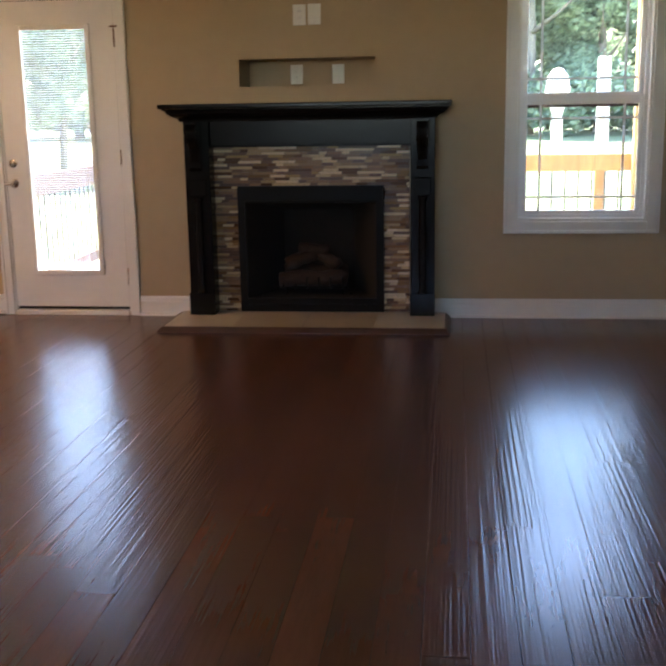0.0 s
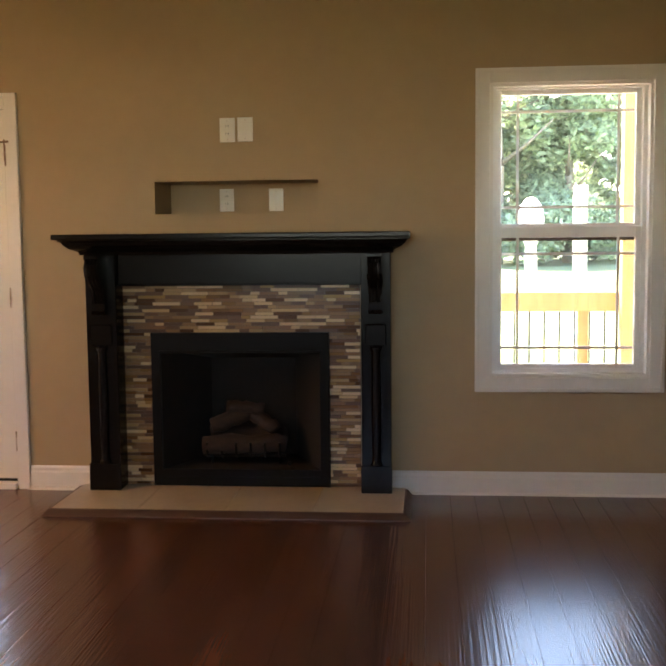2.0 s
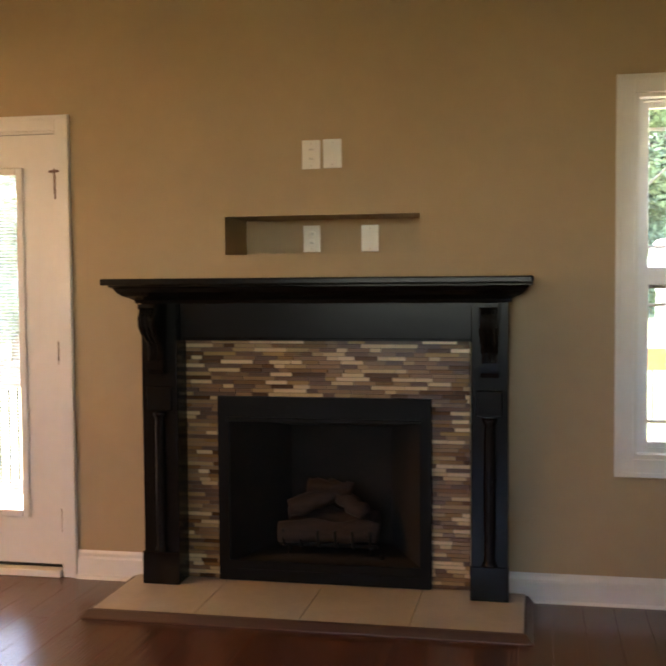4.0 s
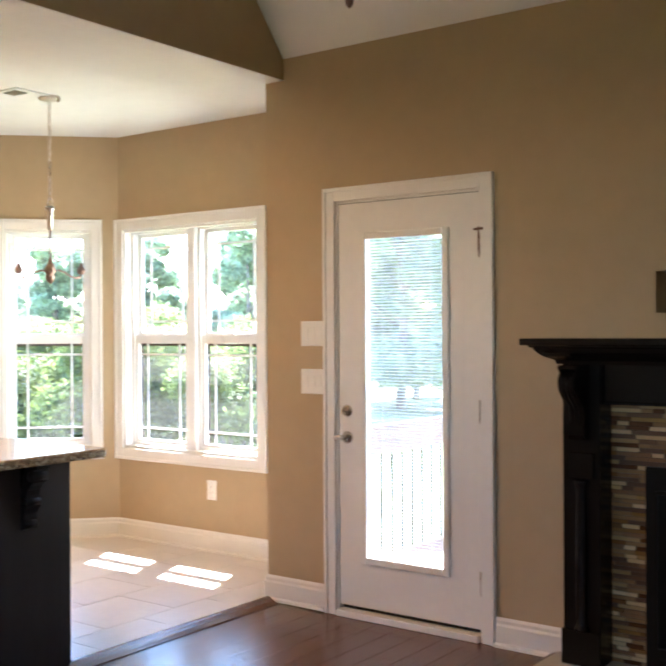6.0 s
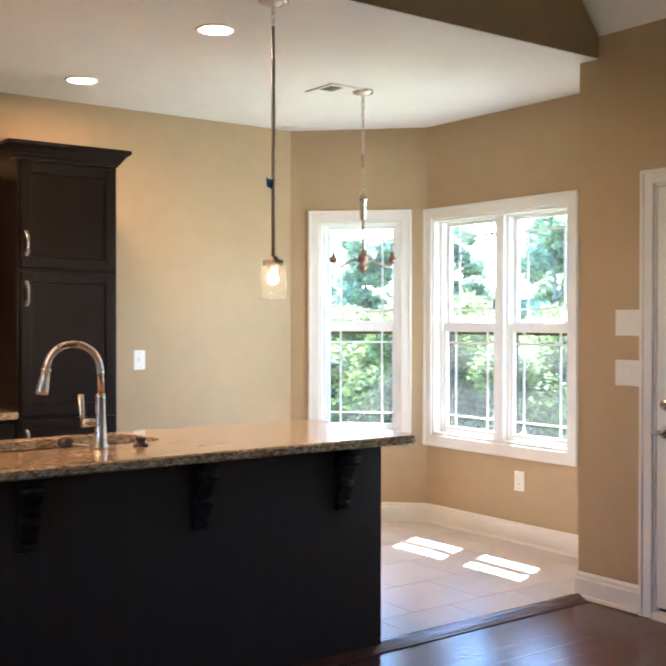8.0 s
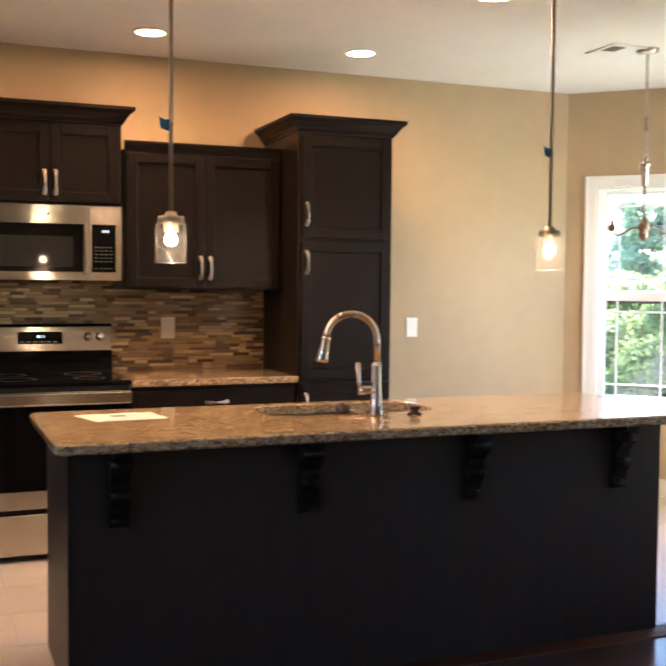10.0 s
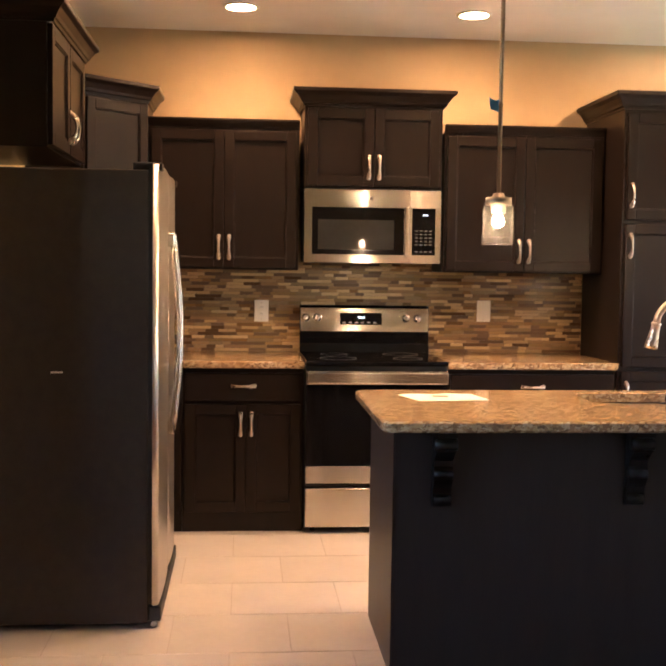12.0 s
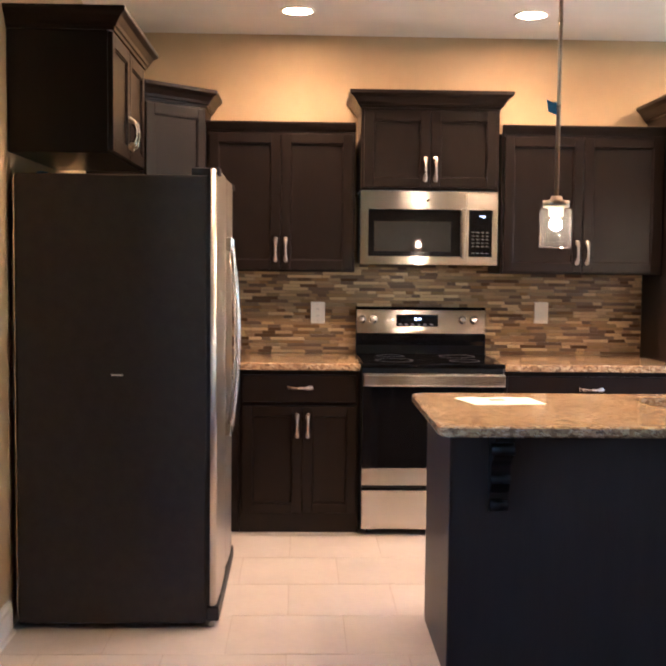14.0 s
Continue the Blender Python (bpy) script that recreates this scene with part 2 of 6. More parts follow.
GRASS = mat("lawn_grass", (0.20, 0.23, 0.10), 0.9, scale=0.6, second=(0.13, 0.16, 0.065), bump=0.6, bscale=30)


def leaf_mat(name, col):
    """A leaf that lets part of the sun through."""
    m = mat(name, col, 0.6, var=0.3, scale=1.2, island=0.4)
    n, l = m.node_tree.nodes, m.node_tree.links
    b = n["Principled BSDF"]
    tr = n.new("ShaderNodeBsdfTranslucent")
    l.new(b.inputs["Base Color"].links[0].from_socket, tr.inputs[0])
    mx = n.new("ShaderNodeMixShader")
    mx.inputs[0].default_value = 0.6
    l.new(b.outputs[0], mx.inputs[1])
    l.new(tr.outputs[0], mx.inputs[2])
    l.new(mx.outputs[0], n["Material Output"].inputs[0])
    return m


LEAF = leaf_mat("tree_leaf", (0.37, 0.46, 0.29))
BUSHL = leaf_mat("bush_leaf", (0.22, 0.275, 0.085))
BARK = mat("grey_bark", (0.21, 0.18, 0.14), 0.9, var=0.3, scale=6, bump=0.8)
SIDING = mat("beige_siding", (0.5, 0.45, 0.37), 0.7, var=0.05)
BLIND = leaf_mat("white_blind_slat", (0.78, 0.78, 0.77))
SCREEN = glass("insect_screen", 0.5, (0.66, 0.68, 0.66), gloss=0.0, glow=0.008)


def wood_floor():
    """Hand-scraped dark boards: ripples along the grain, glossy."""
    m = mat("dark_scraped_hardwood", (0.112, 0.042, 0.024), 0.225, scale=2.2, stretch=(6, 0.7, 1), second=(0.076, 0.029, 0.017), obrand=0.2, rvar=0.0, spec=0.66)
    n, l = m.node_tree.nodes, m.node_tree.links
    b = n["Principled BSDF"]
    tc = n.new("ShaderNodeTexCoord")
    mp = n.new("ShaderNodeMapping")
    mp.inputs["Scale"].default_value = (95, 0.9, 1)
    l.new(tc.outputs["Object"], mp.inputs[0])
    sh = n.new("ShaderNodeVectorMath")
    sh.operation = "SCALE"
    sh.inputs[0].default_value = (31.0, 23.0, 5.0)
    l.new(n.new("ShaderNodeObjectInfo").outputs["Random"], sh.inputs["Scale"])
    l.new(sh.outputs[0], mp.inputs["Location"])
    a = n.new("ShaderNodeTexNoise")
    a.inputs["Scale"].default_value = 1.0
    a.inputs["Detail"].default_value = 1
    l.new(mp.outputs[0], a.inputs["Vector"])
    bp = n.new("ShaderNodeBump")
    bp.inputs["Strength"].default_value = 0.32
    bp.inputs["Distance"].default_value = 0.004
    l.new(a.outputs["Fac"], bp.inputs["Height"])
    l.new(bp.outputs[0], b.inputs["Normal"])
    return m


WOODF = wood_floor()

# ---------- mesh helpers ----------
BASE = {}


def thing(name, base, label, category, group="", kind=""):
    ob = new(name)
    ob.location = base
    ob.empty_display_size = 0.1
    BASE[ob] = Vector(base)
    return tagged(ob, label, category, group, kind)


def part(name, bm, material, parent=None, label="", smooth=False):
    """Links a bmesh in world coordinates as one mesh, under a thing or a part."""
    me = bpy.data.meshes.new(name)
    base = BASE[parent] if parent else Vector()
    bmesh.ops.translate(bm, verts=bm.verts, vec=-base)
    bmesh.ops.recalc_face_normals(bm, faces=bm.faces)
    bm.to_mesh(me)
    bm.free()
    for p in me.polygons:
        p.use_smooth = smooth
    me.materials.append(material)
    ob = new(name, me)
    if parent:
        ob.parent = parent
    BASE[ob] = base
    return tagged(ob, label)


def single(name, bm, material, base, label, category, group="", kind="", smooth=False):
    """A thing of one mesh, its origin at base."""
    me = bpy.data.meshes.new(name)
    bmesh.ops.translate(bm, verts=bm.verts, vec=-Vector(base))
    bmesh.ops.recalc_face_normals(bm, faces=bm.faces)
    bm.to_mesh(me)
    bm.free()
    for p in me.polygons:
        p.use_smooth = smooth
    me.materials.append(material)
    ob = new(name, me)
    ob.location = base
    BASE[ob] = Vector(base)
    return tagged(ob, label, category, group, kind)


def box(x0, x1, y0, y1, z0, z1, bevel=0.0, bm=None, seg=2):
    own = bmesh.new()
    r = bmesh.ops.create_cube(own, size=1)
    bmesh.ops.transform(own, matrix=Matrix.LocRotScale(((x0 + x1) / 2, (y0 + y1) / 2, (z0 + z1) / 2), None, (abs(x1 - x0), abs(y1 - y0), abs(z1 - z0))), verts=r["verts"])
    if bevel:
        bmesh.ops.bevel(own, geom=own.edges[:], offset=bevel, segments=seg, affect="EDGES", profile=0.5)
    return merge(bm, own)


def sheet(bm):
    """Keeps one large face of a thin pane, so that light crosses one surface."""
    keep = max(bm.faces, key=lambda f: f.calc_area())
    bmesh.ops.delete(bm, geom=[f for f in bm.faces if f is not keep], context="FACES")
    return bm


def merge(bm, own):
    if bm is None:
        return own
    vs = [bm.verts.new(v.co) for v in own.verts]
    own.verts.index_update()
    for f in own.faces:
        bm.faces.new([vs[v.index] for v in f.verts])
    own.free()
    return bm


def rod(p, q, r, seg=16, bm=None, r2=None):
    own = bmesh.new()
    p, q = Vector(p), Vector(q)
    d = q - p
    bmesh.ops.create_cone(own, cap_ends=True, segments=seg, radius1=r, radius2=r if r2 is None else r2, depth=d.length)
    bmesh.ops.transform(own, matrix=Matrix.Translation((p + q) / 2) @ d.to_track_quat("Z", "Y").to_matrix().to_4x4(), verts=own.verts)
    return merge(bm, own)


def lathe(profile, at, axis=(0, 0, 1), seg=24, bm=None, closed=False, caps=True):
    """Turns (radius, height) pairs about an axis through at."""
    own = bmesh.new()
    q = Vector(axis).to_track_quat("Z", "Y")
    rings = []
    for r, h in profile:
        rings.append([own.verts.new(Vector(at) + q @ Vector((r * math.cos(2 * math.pi * i / seg), r * math.sin(2 * math.pi * i / seg), h))) for i in range(seg)])
    for a, b in zip(rings, rings[1:]):
        for i in range(seg):
            own.faces.new((a[i], a[(i + 1) % seg], b[(i + 1) % seg], b[i]))
    if caps and not closed:
        own.faces.new(rings[0])
        own.faces.new(rings[-1])
    elif caps:
        a, b = rings[-1], rings[0]
        for i in range(seg):
            own.faces.new((a[i], a[(i + 1) % seg], b[(i + 1) % seg], b[i]))
    return merge(bm, own)


def tube(points, r, seg=10, bm=None, radii=None):
    own = bmesh.new()
    pts = [Vector(p) for p in points]
    rings, up = [], Vector((0.03, 0.05, 1)).normalized()
    for i, p in enumerate(pts):
        d = (pts[min(i + 1, len(pts) - 1)] - pts[max(i - 1, 0)]).normalized()
        s = d.cross(up)
        if s.length < 0.1:
            s = d.cross(Vector((0, 1, 0)))
        s.normalize()
        u = s.cross(d)
        up = u
        rr = radii[i] if radii else r
        rings.append([own.verts.new(p + rr * (math.cos(2 * math.pi * k / seg) * s + math.sin(2 * math.pi * k / seg) * u)) for k in range(seg)])
    for a, b in zip(rings, rings[1:]):
        for k in range(seg):
            own.faces.new((a[k], a[(k + 1) % seg], b[(k + 1) % seg], b[k]))
    own.faces.new(rings[0])
    own.faces.new(rings[-1])
    return merge(bm, own)


def extrude(outline, o, u, v, n, depth, bm=None):
    """A prism: outline of (a, b) in the plane o + a u + b v, pushed along n."""
    own = bmesh.new()
    o, u, v, n = Vector(o), Vector(u), Vector(v), Vector(n)
    a = [own.verts.new(o + p * u + q * v) for p, q in outline]
    b = [own.verts.new(o + p * u + q * v + depth * n) for p, q in outline]
    own.faces.new(a)
    own.faces.new(b[::-1])
    k = len(outline)
    for i in range(k):
        own.faces.new((a[i], a[(i + 1) % k], b[(i + 1) % k], b[i]))
    return merge(bm, own)


def sweep(path, profile, bm=None):
    """A moulding: profile of (out, z) carried along a level path of (x, y); out is to the right of the way walked, with mitred corners."""
    own = bmesh.new()
    rows = []
    for i, (x, y) in enumerate(path):
        ds = []
        if i > 0:
            ds.append((Vector((x, y)) - Vector(path[i - 1])).normalized())
        if i < len(path) - 1:
            ds.append((Vector(path[i + 1]) - Vector((x, y))).normalized())
        ns = [Vector((d.y, -d.x)) for d in ds]
        if len(ns) == 2:
            m = (ns[0] + ns[1])
            m = m / max(0.2, m.length_squared / 2)
        else:
            m = ns[0]
        rows.append([own.verts.new((x + m.x * o, y + m.y * o, z)) for o, z in profile])
    k = len(profile)
    for a, b in zip(rows, rows[1:]):
        for i in range(k):
            own.faces.new((a[i], a[(i + 1) % k], b[(i + 1) % k], b[i]))
    own.faces.new(rows[0])
    own.faces.new(rows[-1][::-1])
    return merge(bm, own)


def holed(o, u, n, length, z0, z1, thick, holes, bm=None):
    """A wall from o along u, thickened along n, with real openings (u0, u1, z0, z1)."""
    own = bmesh.new()
    o, u, n = Vector(o), Vector(u).normalized(), Vector(n).normalized()
    us = sorted({0, length, *(h[0] for h in holes), *(h[1] for h in holes)})
    zs = sorted({z0, z1, *(h[2] for h in holes), *(h[3] for h in holes)})
    us = [a for a in us if 0 <= a <= length]
    zs = [a for a in zs if z0 <= a <= z1]

    def solid(i, j):
        if not (0 <= i < len(us) - 1 and 0 <= j < len(zs) - 1):
            return False
        a, b = (us[i] + us[i + 1]) / 2, (zs[j] + zs[j + 1]) / 2
        return not any(h[0] < a < h[1] and h[2] < b < h[3] for h in holes)

    vs = {}

    def v(i, j, k):
        if (i, j, k) not in vs:
            vs[i, j, k] = own.verts.new(o + us[i] * u + k * thick * n + Vector((0, 0, zs[j])))
        return vs[i, j, k]

    for i in range(len(us) - 1):
        for j in range(len(zs) - 1):
            if not solid(i, j):
                continue
            own.faces.new((v(i, j, 0), v(i + 1, j, 0), v(i + 1, j + 1, 0), v(i, j + 1, 0)))
            own.faces.new((v(i, j, 1), v(i, j + 1, 1), v(i + 1, j + 1, 1), v(i + 1, j, 1)))
            for (di, dj), (a, b) in {(-1, 0): ((i, j), (i, j + 1)), (1, 0): ((i + 1, j), (i + 1, j + 1)), (0, -1): ((i, j), (i + 1, j)), (0, 1): ((i, j + 1), (i + 1, j + 1))}.items():
                if not solid(i + di, j + dj):
                    own.faces.new((v(*a, 0), v(*b, 0), v(*b, 1), v(*a, 1)))
    return merge(bm, own)


# ---------- the shell ----------
W = -5.04            # kitchen back wall
YL = -5.382          # kitchen side wall, beside the fridge
XC = -2.485          # end of the fireplace wall
XH = -2.365          # living face of the header
ZC = 2.75            # kitchen ceiling
YN = 0.635           # nook window wall
LF = -0.022           # living room boards
XE, YS = 3.6, -8.6   # far walls of the living room
NL = ((W, -0.05), (-4.355, YN))          # left slanted nook wall
NR = ((-2.95, YN), (XC, 0.17))         # right slanted nook wall

DOOR = (-2.03, -1.205, 0.0, 2.06)       # door opening in the fireplace wall
WIN1 = (1.365, 2.185, 0.605, 2.12)      # living window opening
NICHE = (-0.40, 0.475, 1.477, 1.648)
FBOX = (-0.40, 0.495, 0.02, 0.75)
T = 0.16
ND = 0.35             # depth of the niche

o_x = XC
holes = [(a - o_x, b - o_x, c, d) for a, b, c, d in (DOOR, WIN1, NICHE, FBOX)]
tagged(part("wall_north", holed((XC, 0, 0), (1, 0, 0), (0, 1, 0), XE - XC, -0.02, 2.835, T, holes), WALL), "tan painted living room wall around the fireplace", "wall", kind="structure")


def niche_liner():
    """The recess behind its opening: four sides and a back, thickened."""
    a, b, c, d = NICHE
    bm = box(a - 0.02, b + 0.02, ND, ND + 0.02, c - 0.02, d + 0.02)
    box(a - 0.02, a, T + 0.0005, ND, c - 0.02, d + 0.02, 0, bm)
    box(b, b + 0.02, T + 0.0005, ND, c - 0.02, d + 0.02, 0, bm)
    box(a, b, T + 0.0005, ND, c - 0.02, c, 0, bm)
    box(a, b, T + 0.0005, ND, d, d + 0.02, 0, bm)
    return bm


tagged(part("wall_niche", niche_liner(), WALL), "tan painted back of the recessed wall niche", "wall", kind="structure")
tagged(part("wall_east", box(XE, XE + T, YS, T, -0.02, 4.4), WALL), "plain tan painted living room wall", "wall", kind="structure")
tagged(part("wall_south", holed((XH, YS, 0), (1, 0, 0), (0, -1, 0), XE - XH, -0.02, 4.4, T, [(-1.6 - XH, 2.0 - XH, 1.4, 2.5)]), WALL), "unseen tan painted wall with an added wide window opening", "wall", kind="structure")
tagged(part("wall_hall", box(XC, XH, YS, YL, -0.02, 4.4), WALL), "plain tan painted living room wall", "wall", kind="structure")
tagged(part("wall_header", box(XC, XH, YL, -0.0005, ZC - 0.024, 4.4), WALL), "tan painted drop wall above the kitchen opening", "wall", kind="structure")
tagged(part("trim_header", box(XC + 0.0005, XH - 0.002, YL, -0.001, ZC - 0.0275, ZC - 0.0245), CEIL), "white painted underside of the kitchen opening", "trim", kind="structure")
tagged(part("wall_kitchen_side", box(W - T, XC, YL - T, YL, -0.02, ZC + 0.03), WALL), "tan painted kitchen wall beside the fridge", "wall", kind="structure")
tagged(part("wall_kitchen", box(W - T, W, YL, NL[0][1], -0.02, ZC + 0.03), WALL), "tan painted kitchen wall behind the cabinets", "wall", kind="structure")
tagged(part("wall_nook_return", box(XC, XC + 0.12, T + 0.001, 0.17, -0.02, ZC + 0.03), WALL), "tan painted nook wall return", "wall", kind="structure")

S2 = math.sqrt(0.5)
nlen = (Vector(NL[1]) - Vector(NL[0])).length
W3 = (0.206, 0.784, 0.615, 2.105)       # along the left slanted wall
W2 = (-4.303, -3.09, 0.615, 2.105)
tagged(part("wall_nook_left", holed((*NL[0], 0), (S2, S2, 0), (-S2, S2, 0), nlen, -0.02, ZC + 0.03, T, [W3]), WALL), "tan painted slanted nook wall", "wall", kind="structure")
tagged(part("wall_nook", holed((NL[1][0], YN, 0), (1, 0, 0), (0, 1, 0), NR[0][0] - NL[1][0], -0.02, ZC + 0.03, T, [(W2[0] - NL[1][0], W2[1] - NL[1][0], W2[2], W2[3])]), WALL), "tan painted nook wall under and around a double window", "wall", kind="structure")
# unseen window, made up so that daylight reaches the kitchen wall
W5 = (0.11, 0.57, 0.615, 2.105)
nrl = (Vector(NR[1]) - Vector(NR[0])).length
tagged(part("wall_nook_right", holed((*NR[0], 0), (S2, -S2, 0), (S2, S2, 0), nrl, -0.02, ZC + 0.03, T, [W5]), WALL), "tan painted slanted nook wall", "wall", kind="structure")

kc = [(W - T, YL - T), (XC - 0.001, YL - T), (XC - 0.001, 0.0), (XC + 0.1, 0.001), (XC + 0.1, 0.3), (-2.82, 0.86), (-4.42, 0.86), (W - T, 0.06)]
tagged(part("ceiling_kitchen", extrude(kc, (0, 0, ZC), (1, 0, 0), (0, 1, 0), (0, 0, 1), 0.01), CEIL), "flat white painted kitchen ceiling", "ceiling", kind="structure")
tagged(part("ceiling_cover", extrude([(min(x, XC - 0.002), y) for x, y in kc], (0, 0, ZC + 0.035), (1, 0, 0), (0, 1, 0), (0, 0, 1), 0.1), SIDING), "boarded attic floor above the kitchen", "ceiling", kind="structure")
sl = 1.2
prof = [(0.0, 2.835), (-1.15, 2.835 + 1.15 * sl), (YS, 2.835 + 1.15 * sl), (YS, 4.5), (-1.05, 4.5), (T, 2.95), (T, 2.835)]
tagged(part("ceiling_living", extrude(prof, (XH, 0, 0), (0, 1, 0), (0, 0, 1), (1, 0, 0), XE - XH), CEIL), "white vaulted living room ceiling sloping up from the wall", "ceiling", kind="structure")

# floors: boards and tiles are laid at the end of the file
floor_living = tagged(part("floor_living", box(XC, XE, YS, 0.0, -0.06, LF - 0.012), GROUT), "dark hand-scraped hardwood living room floor", "floor", kind="structure")
kf = [(W, YL), (XC, YL), (XC, 0.17), (NR[0][0], YN), (NL[1][0], YN), (W, NL[0][1])]
floor_kitchen = tagged(part("floor_kitchen", extrude(kf, (0, 0, -0.04), (1, 0, 0), (0, 1, 0), (0, 0, 1), 0.0415), GROUT), "cream ceramic tile kitchen floor in running bond", "floor", kind="structure")
tagged(part("trim_threshold", sweep([(-2.43, YL), (-2.43, -0.01)], [(-0.05, -0.033), (0.035, -0.033), (0.032, LF + 0.005), (0.005, LF + 0.016), (-0.03, 0.006), (-0.05, 0.0055)]), WOODF), "dark wooden transition strip between boards and tile", "trim", kind="structure")

# baseboards
BB = [(0, 0), (0.016, 0), (0.016, 0.012), (0.016, 0.095), (0.011, 0.105), (0.011, 0.12), (0.004, 0.132), (0, 0.132)]
SHOE = [(0.016, 0), (0.03, 0), (0.028, 0.012), (0.018, 0.019), (0.016, 0.019)]


def baseboard(path, z=0.0):
    BBZ = [(o, h + z) for o, h in BB]
    SHOEZ = [(o, h + z) for o, h in SHOE]
    tagged(part("baseboard", sweep(path, BBZ), TRIM), "white painted moulded baseboard", "baseboard", kind="structure")
    tagged(part("baseboard_shoe", sweep(path, SHOEZ), TRIM), "white painted quarter-round shoe moulding", "baseboard", kind="structure")


baseboard([(W, -1.64), NL[0], NL[1], NR[0], NR[1], (XC, 0.06)])
baseboard([(XC, 0.06), (XC, 0.0), (-2.1, 0.0)], -0.014)
baseboard([(-1.135, 0.0), (-0.749, 0.0)], LF)
baseboard([(0.856, 0.0), (XE, 0.0), (XE, YS), (XH, YS)], -0.03)
baseboard([(XH, YS), (XH, YL)], LF)
baseboard([(XH, YL), (-2.95, YL)])


# ---------- windows ----------
def window(name, o, u, n, w, z0, z1, units, label):
    """Double-hung units in one opening; o is the opening's lower left on the room face, u along the wall, n outwards."""
    o, u, n = Vector((o[0], o[1], 0)), Vector(u).normalized(), Vector(n).normalized()
    win = thing(name, o + Vector((0, 0, z0)), label, "window", kind="structure")

    def bar(a0, a1, d0, d1, zz0, zz1, bm=None, bevel=0.0):
        own = box(a0, a1, d0, d1, zz0, zz1, bevel)
        m = Matrix((u, n, Vector((0, 0, 1)))).transposed().to_4x4()
        m.translation = o
        bmesh.ops.transform(own, matrix=m, verts=own.verts)
        return merge(bm, own)

    c = 0.075
    for k, (a0, a1, b0, b1) in enumerate(((-c, 0.0, z0 - c, z1 + c), (w, w + c, z0 - c, z1 + c), (0.0, w, z1, z1 + c), (0.0, w, z0 - c, z0))):
        bm = bar(a0, a1, -0.016, 0.0, b0, b1, bevel=0.003)
        if k < 2:
            bar(a0 + (0 if k == 0 else 0.055), a1 - (0.055 if k == 0 else 0), -0.024, -0.0161, b0, b1, bm, 0.003)
        else:
            bar(a0 - 0.055, a1 + 0.055, -0.024, -0.0161, b1 - 0.02 if k == 2 else b0, b1 if k == 2 else b0 + 0.02, bm, 0.003)
        part("casing", bm, TRIM, win)
    bm = bar(0, 0.016, 0.0, T, z0, z1)
    bar(w - 0.016, w, 0.0, T, z0, z1, bm)
    bar(0.016, w - 0.016, 0.0, T, z1 - 0.016, z1, bm)
    bar(0.016, w - 0.016, 0.0, T, z0, z0 + 0.018, bm)
    part("jamb", bm, TRIM, win)
    mull = 0.075
    uw = (w - 0.032 - mull * (units - 1)) / units
    mid = (z0 + z1) / 2 + 0.008
    for i in range(units):
        a = 0.016 + i * (uw + mull)
        b = a + uw
        if i:
            part("mullion", bar(a - mull, a, 0.03, T - 0.005, z0 + 0.018, z1 - 0.016, bevel=0.003), VINYL, win)
        f, ft = 0.022, 0.008
        bm = bar(a, a + f, 0.06, 0.145, z0 + 0.018, z1 - 0.016)
        bar(b - f, b, 0.06, 0.145, z0 + 0.018, z1 - 0.016, bm)
        bar(a + f, b - f, 0.06, 0.145, z1 - 0.016 - ft, z1 - 0.016, bm)
        bar(a + f, b - f, 0.06, 0.145, z0 + 0.018, z0 + 0.018 + f, bm)
        part("window_frame", bm, VINYL, win)
        for lo, hi, d0, nm in ((z0 + 0.018 + f, mid + 0.02, 0.07, "lower_sash"), (mid - 0.02, z1 - 0.016 - ft, 0.105, "upper_sash")):
            d1, s = d0 + 0.03, 0.028
            x0, x1 = a + f, b - f
            bm = bar(x0, x0 + s, d0, d1, lo, hi, bevel=0.003)
            bar(x1 - s, x1, d0, d1, lo, hi, bm, 0.003)
            rt, rb = (0.058, 0.022) if nm == "lower_sash" else (0.024, 0.056)
            bar(x0 + s, x1 - s, d0, d1, hi - rt, hi, bm, 0.003)
            bar(x0 + s, x1 - s, d0, d1, lo, lo + rb, bm, 0.003)
            sash = part(nm, bm, VINYL, win)
            gx0, gx1, gz0, gz1 = x0 + s, x1 - s, lo + rb, hi - rt
            pane = part("pane", sheet(bar(gx0, gx1, d0 + 0.013, d0 + 0.015, gz0, gz1)), GLASS, sash)
            pane.visible_shadow = False
            gi = 0.085 if units == 1 and w > 0.7 else 0.075
            bm = bar(gx0 + gi - 0.007, gx0 + gi + 0.007, d0 + 0.018, d0 + 0.024, gz0, gz1)
            bar(gx1 - gi - 0.007, gx1 - gi + 0.007, d0 + 0.018, d0 + 0.024, gz0, gz1, bm)
            bar(gx0, gx1, d0 + 0.0181, d0 + 0.0239, gz0 + gi - 0.007, gz0 + gi + 0.007, bm)
            bar(gx0, gx1, d0 + 0.0181, d0 + 0.0239, gz1 - gi - 0.007, gz1 - gi + 0.007, bm)
            part("grille", bm, VINYL, sash)
            if nm == "lower_sash":
                if name != "window_4":
                    part("insect_screen", sheet(bar(x0, x1, d0 + 0.055, d0 + 0.056, lo, hi)), SCREEN, win).visible_shadow = False
                if name != "window_4":
                    sb = bar(x0 - 0.004, x0 + 0.022, d0 + 0.05, d0 + 0.06, lo, hi - 0.02)
                    bar(x1 - 0.022, x1 + 0.004, d0 + 0.05, d0 + 0.06, lo, hi - 0.02, sb)
                    bar(x0 + 0.022, x1 - 0.022, d0 + 0.05, d0 + 0.06, hi - 0.075, hi - 0.02, sb)
                    part("screen_frame", sb, DARKBR, win, "thin dark screen frame")
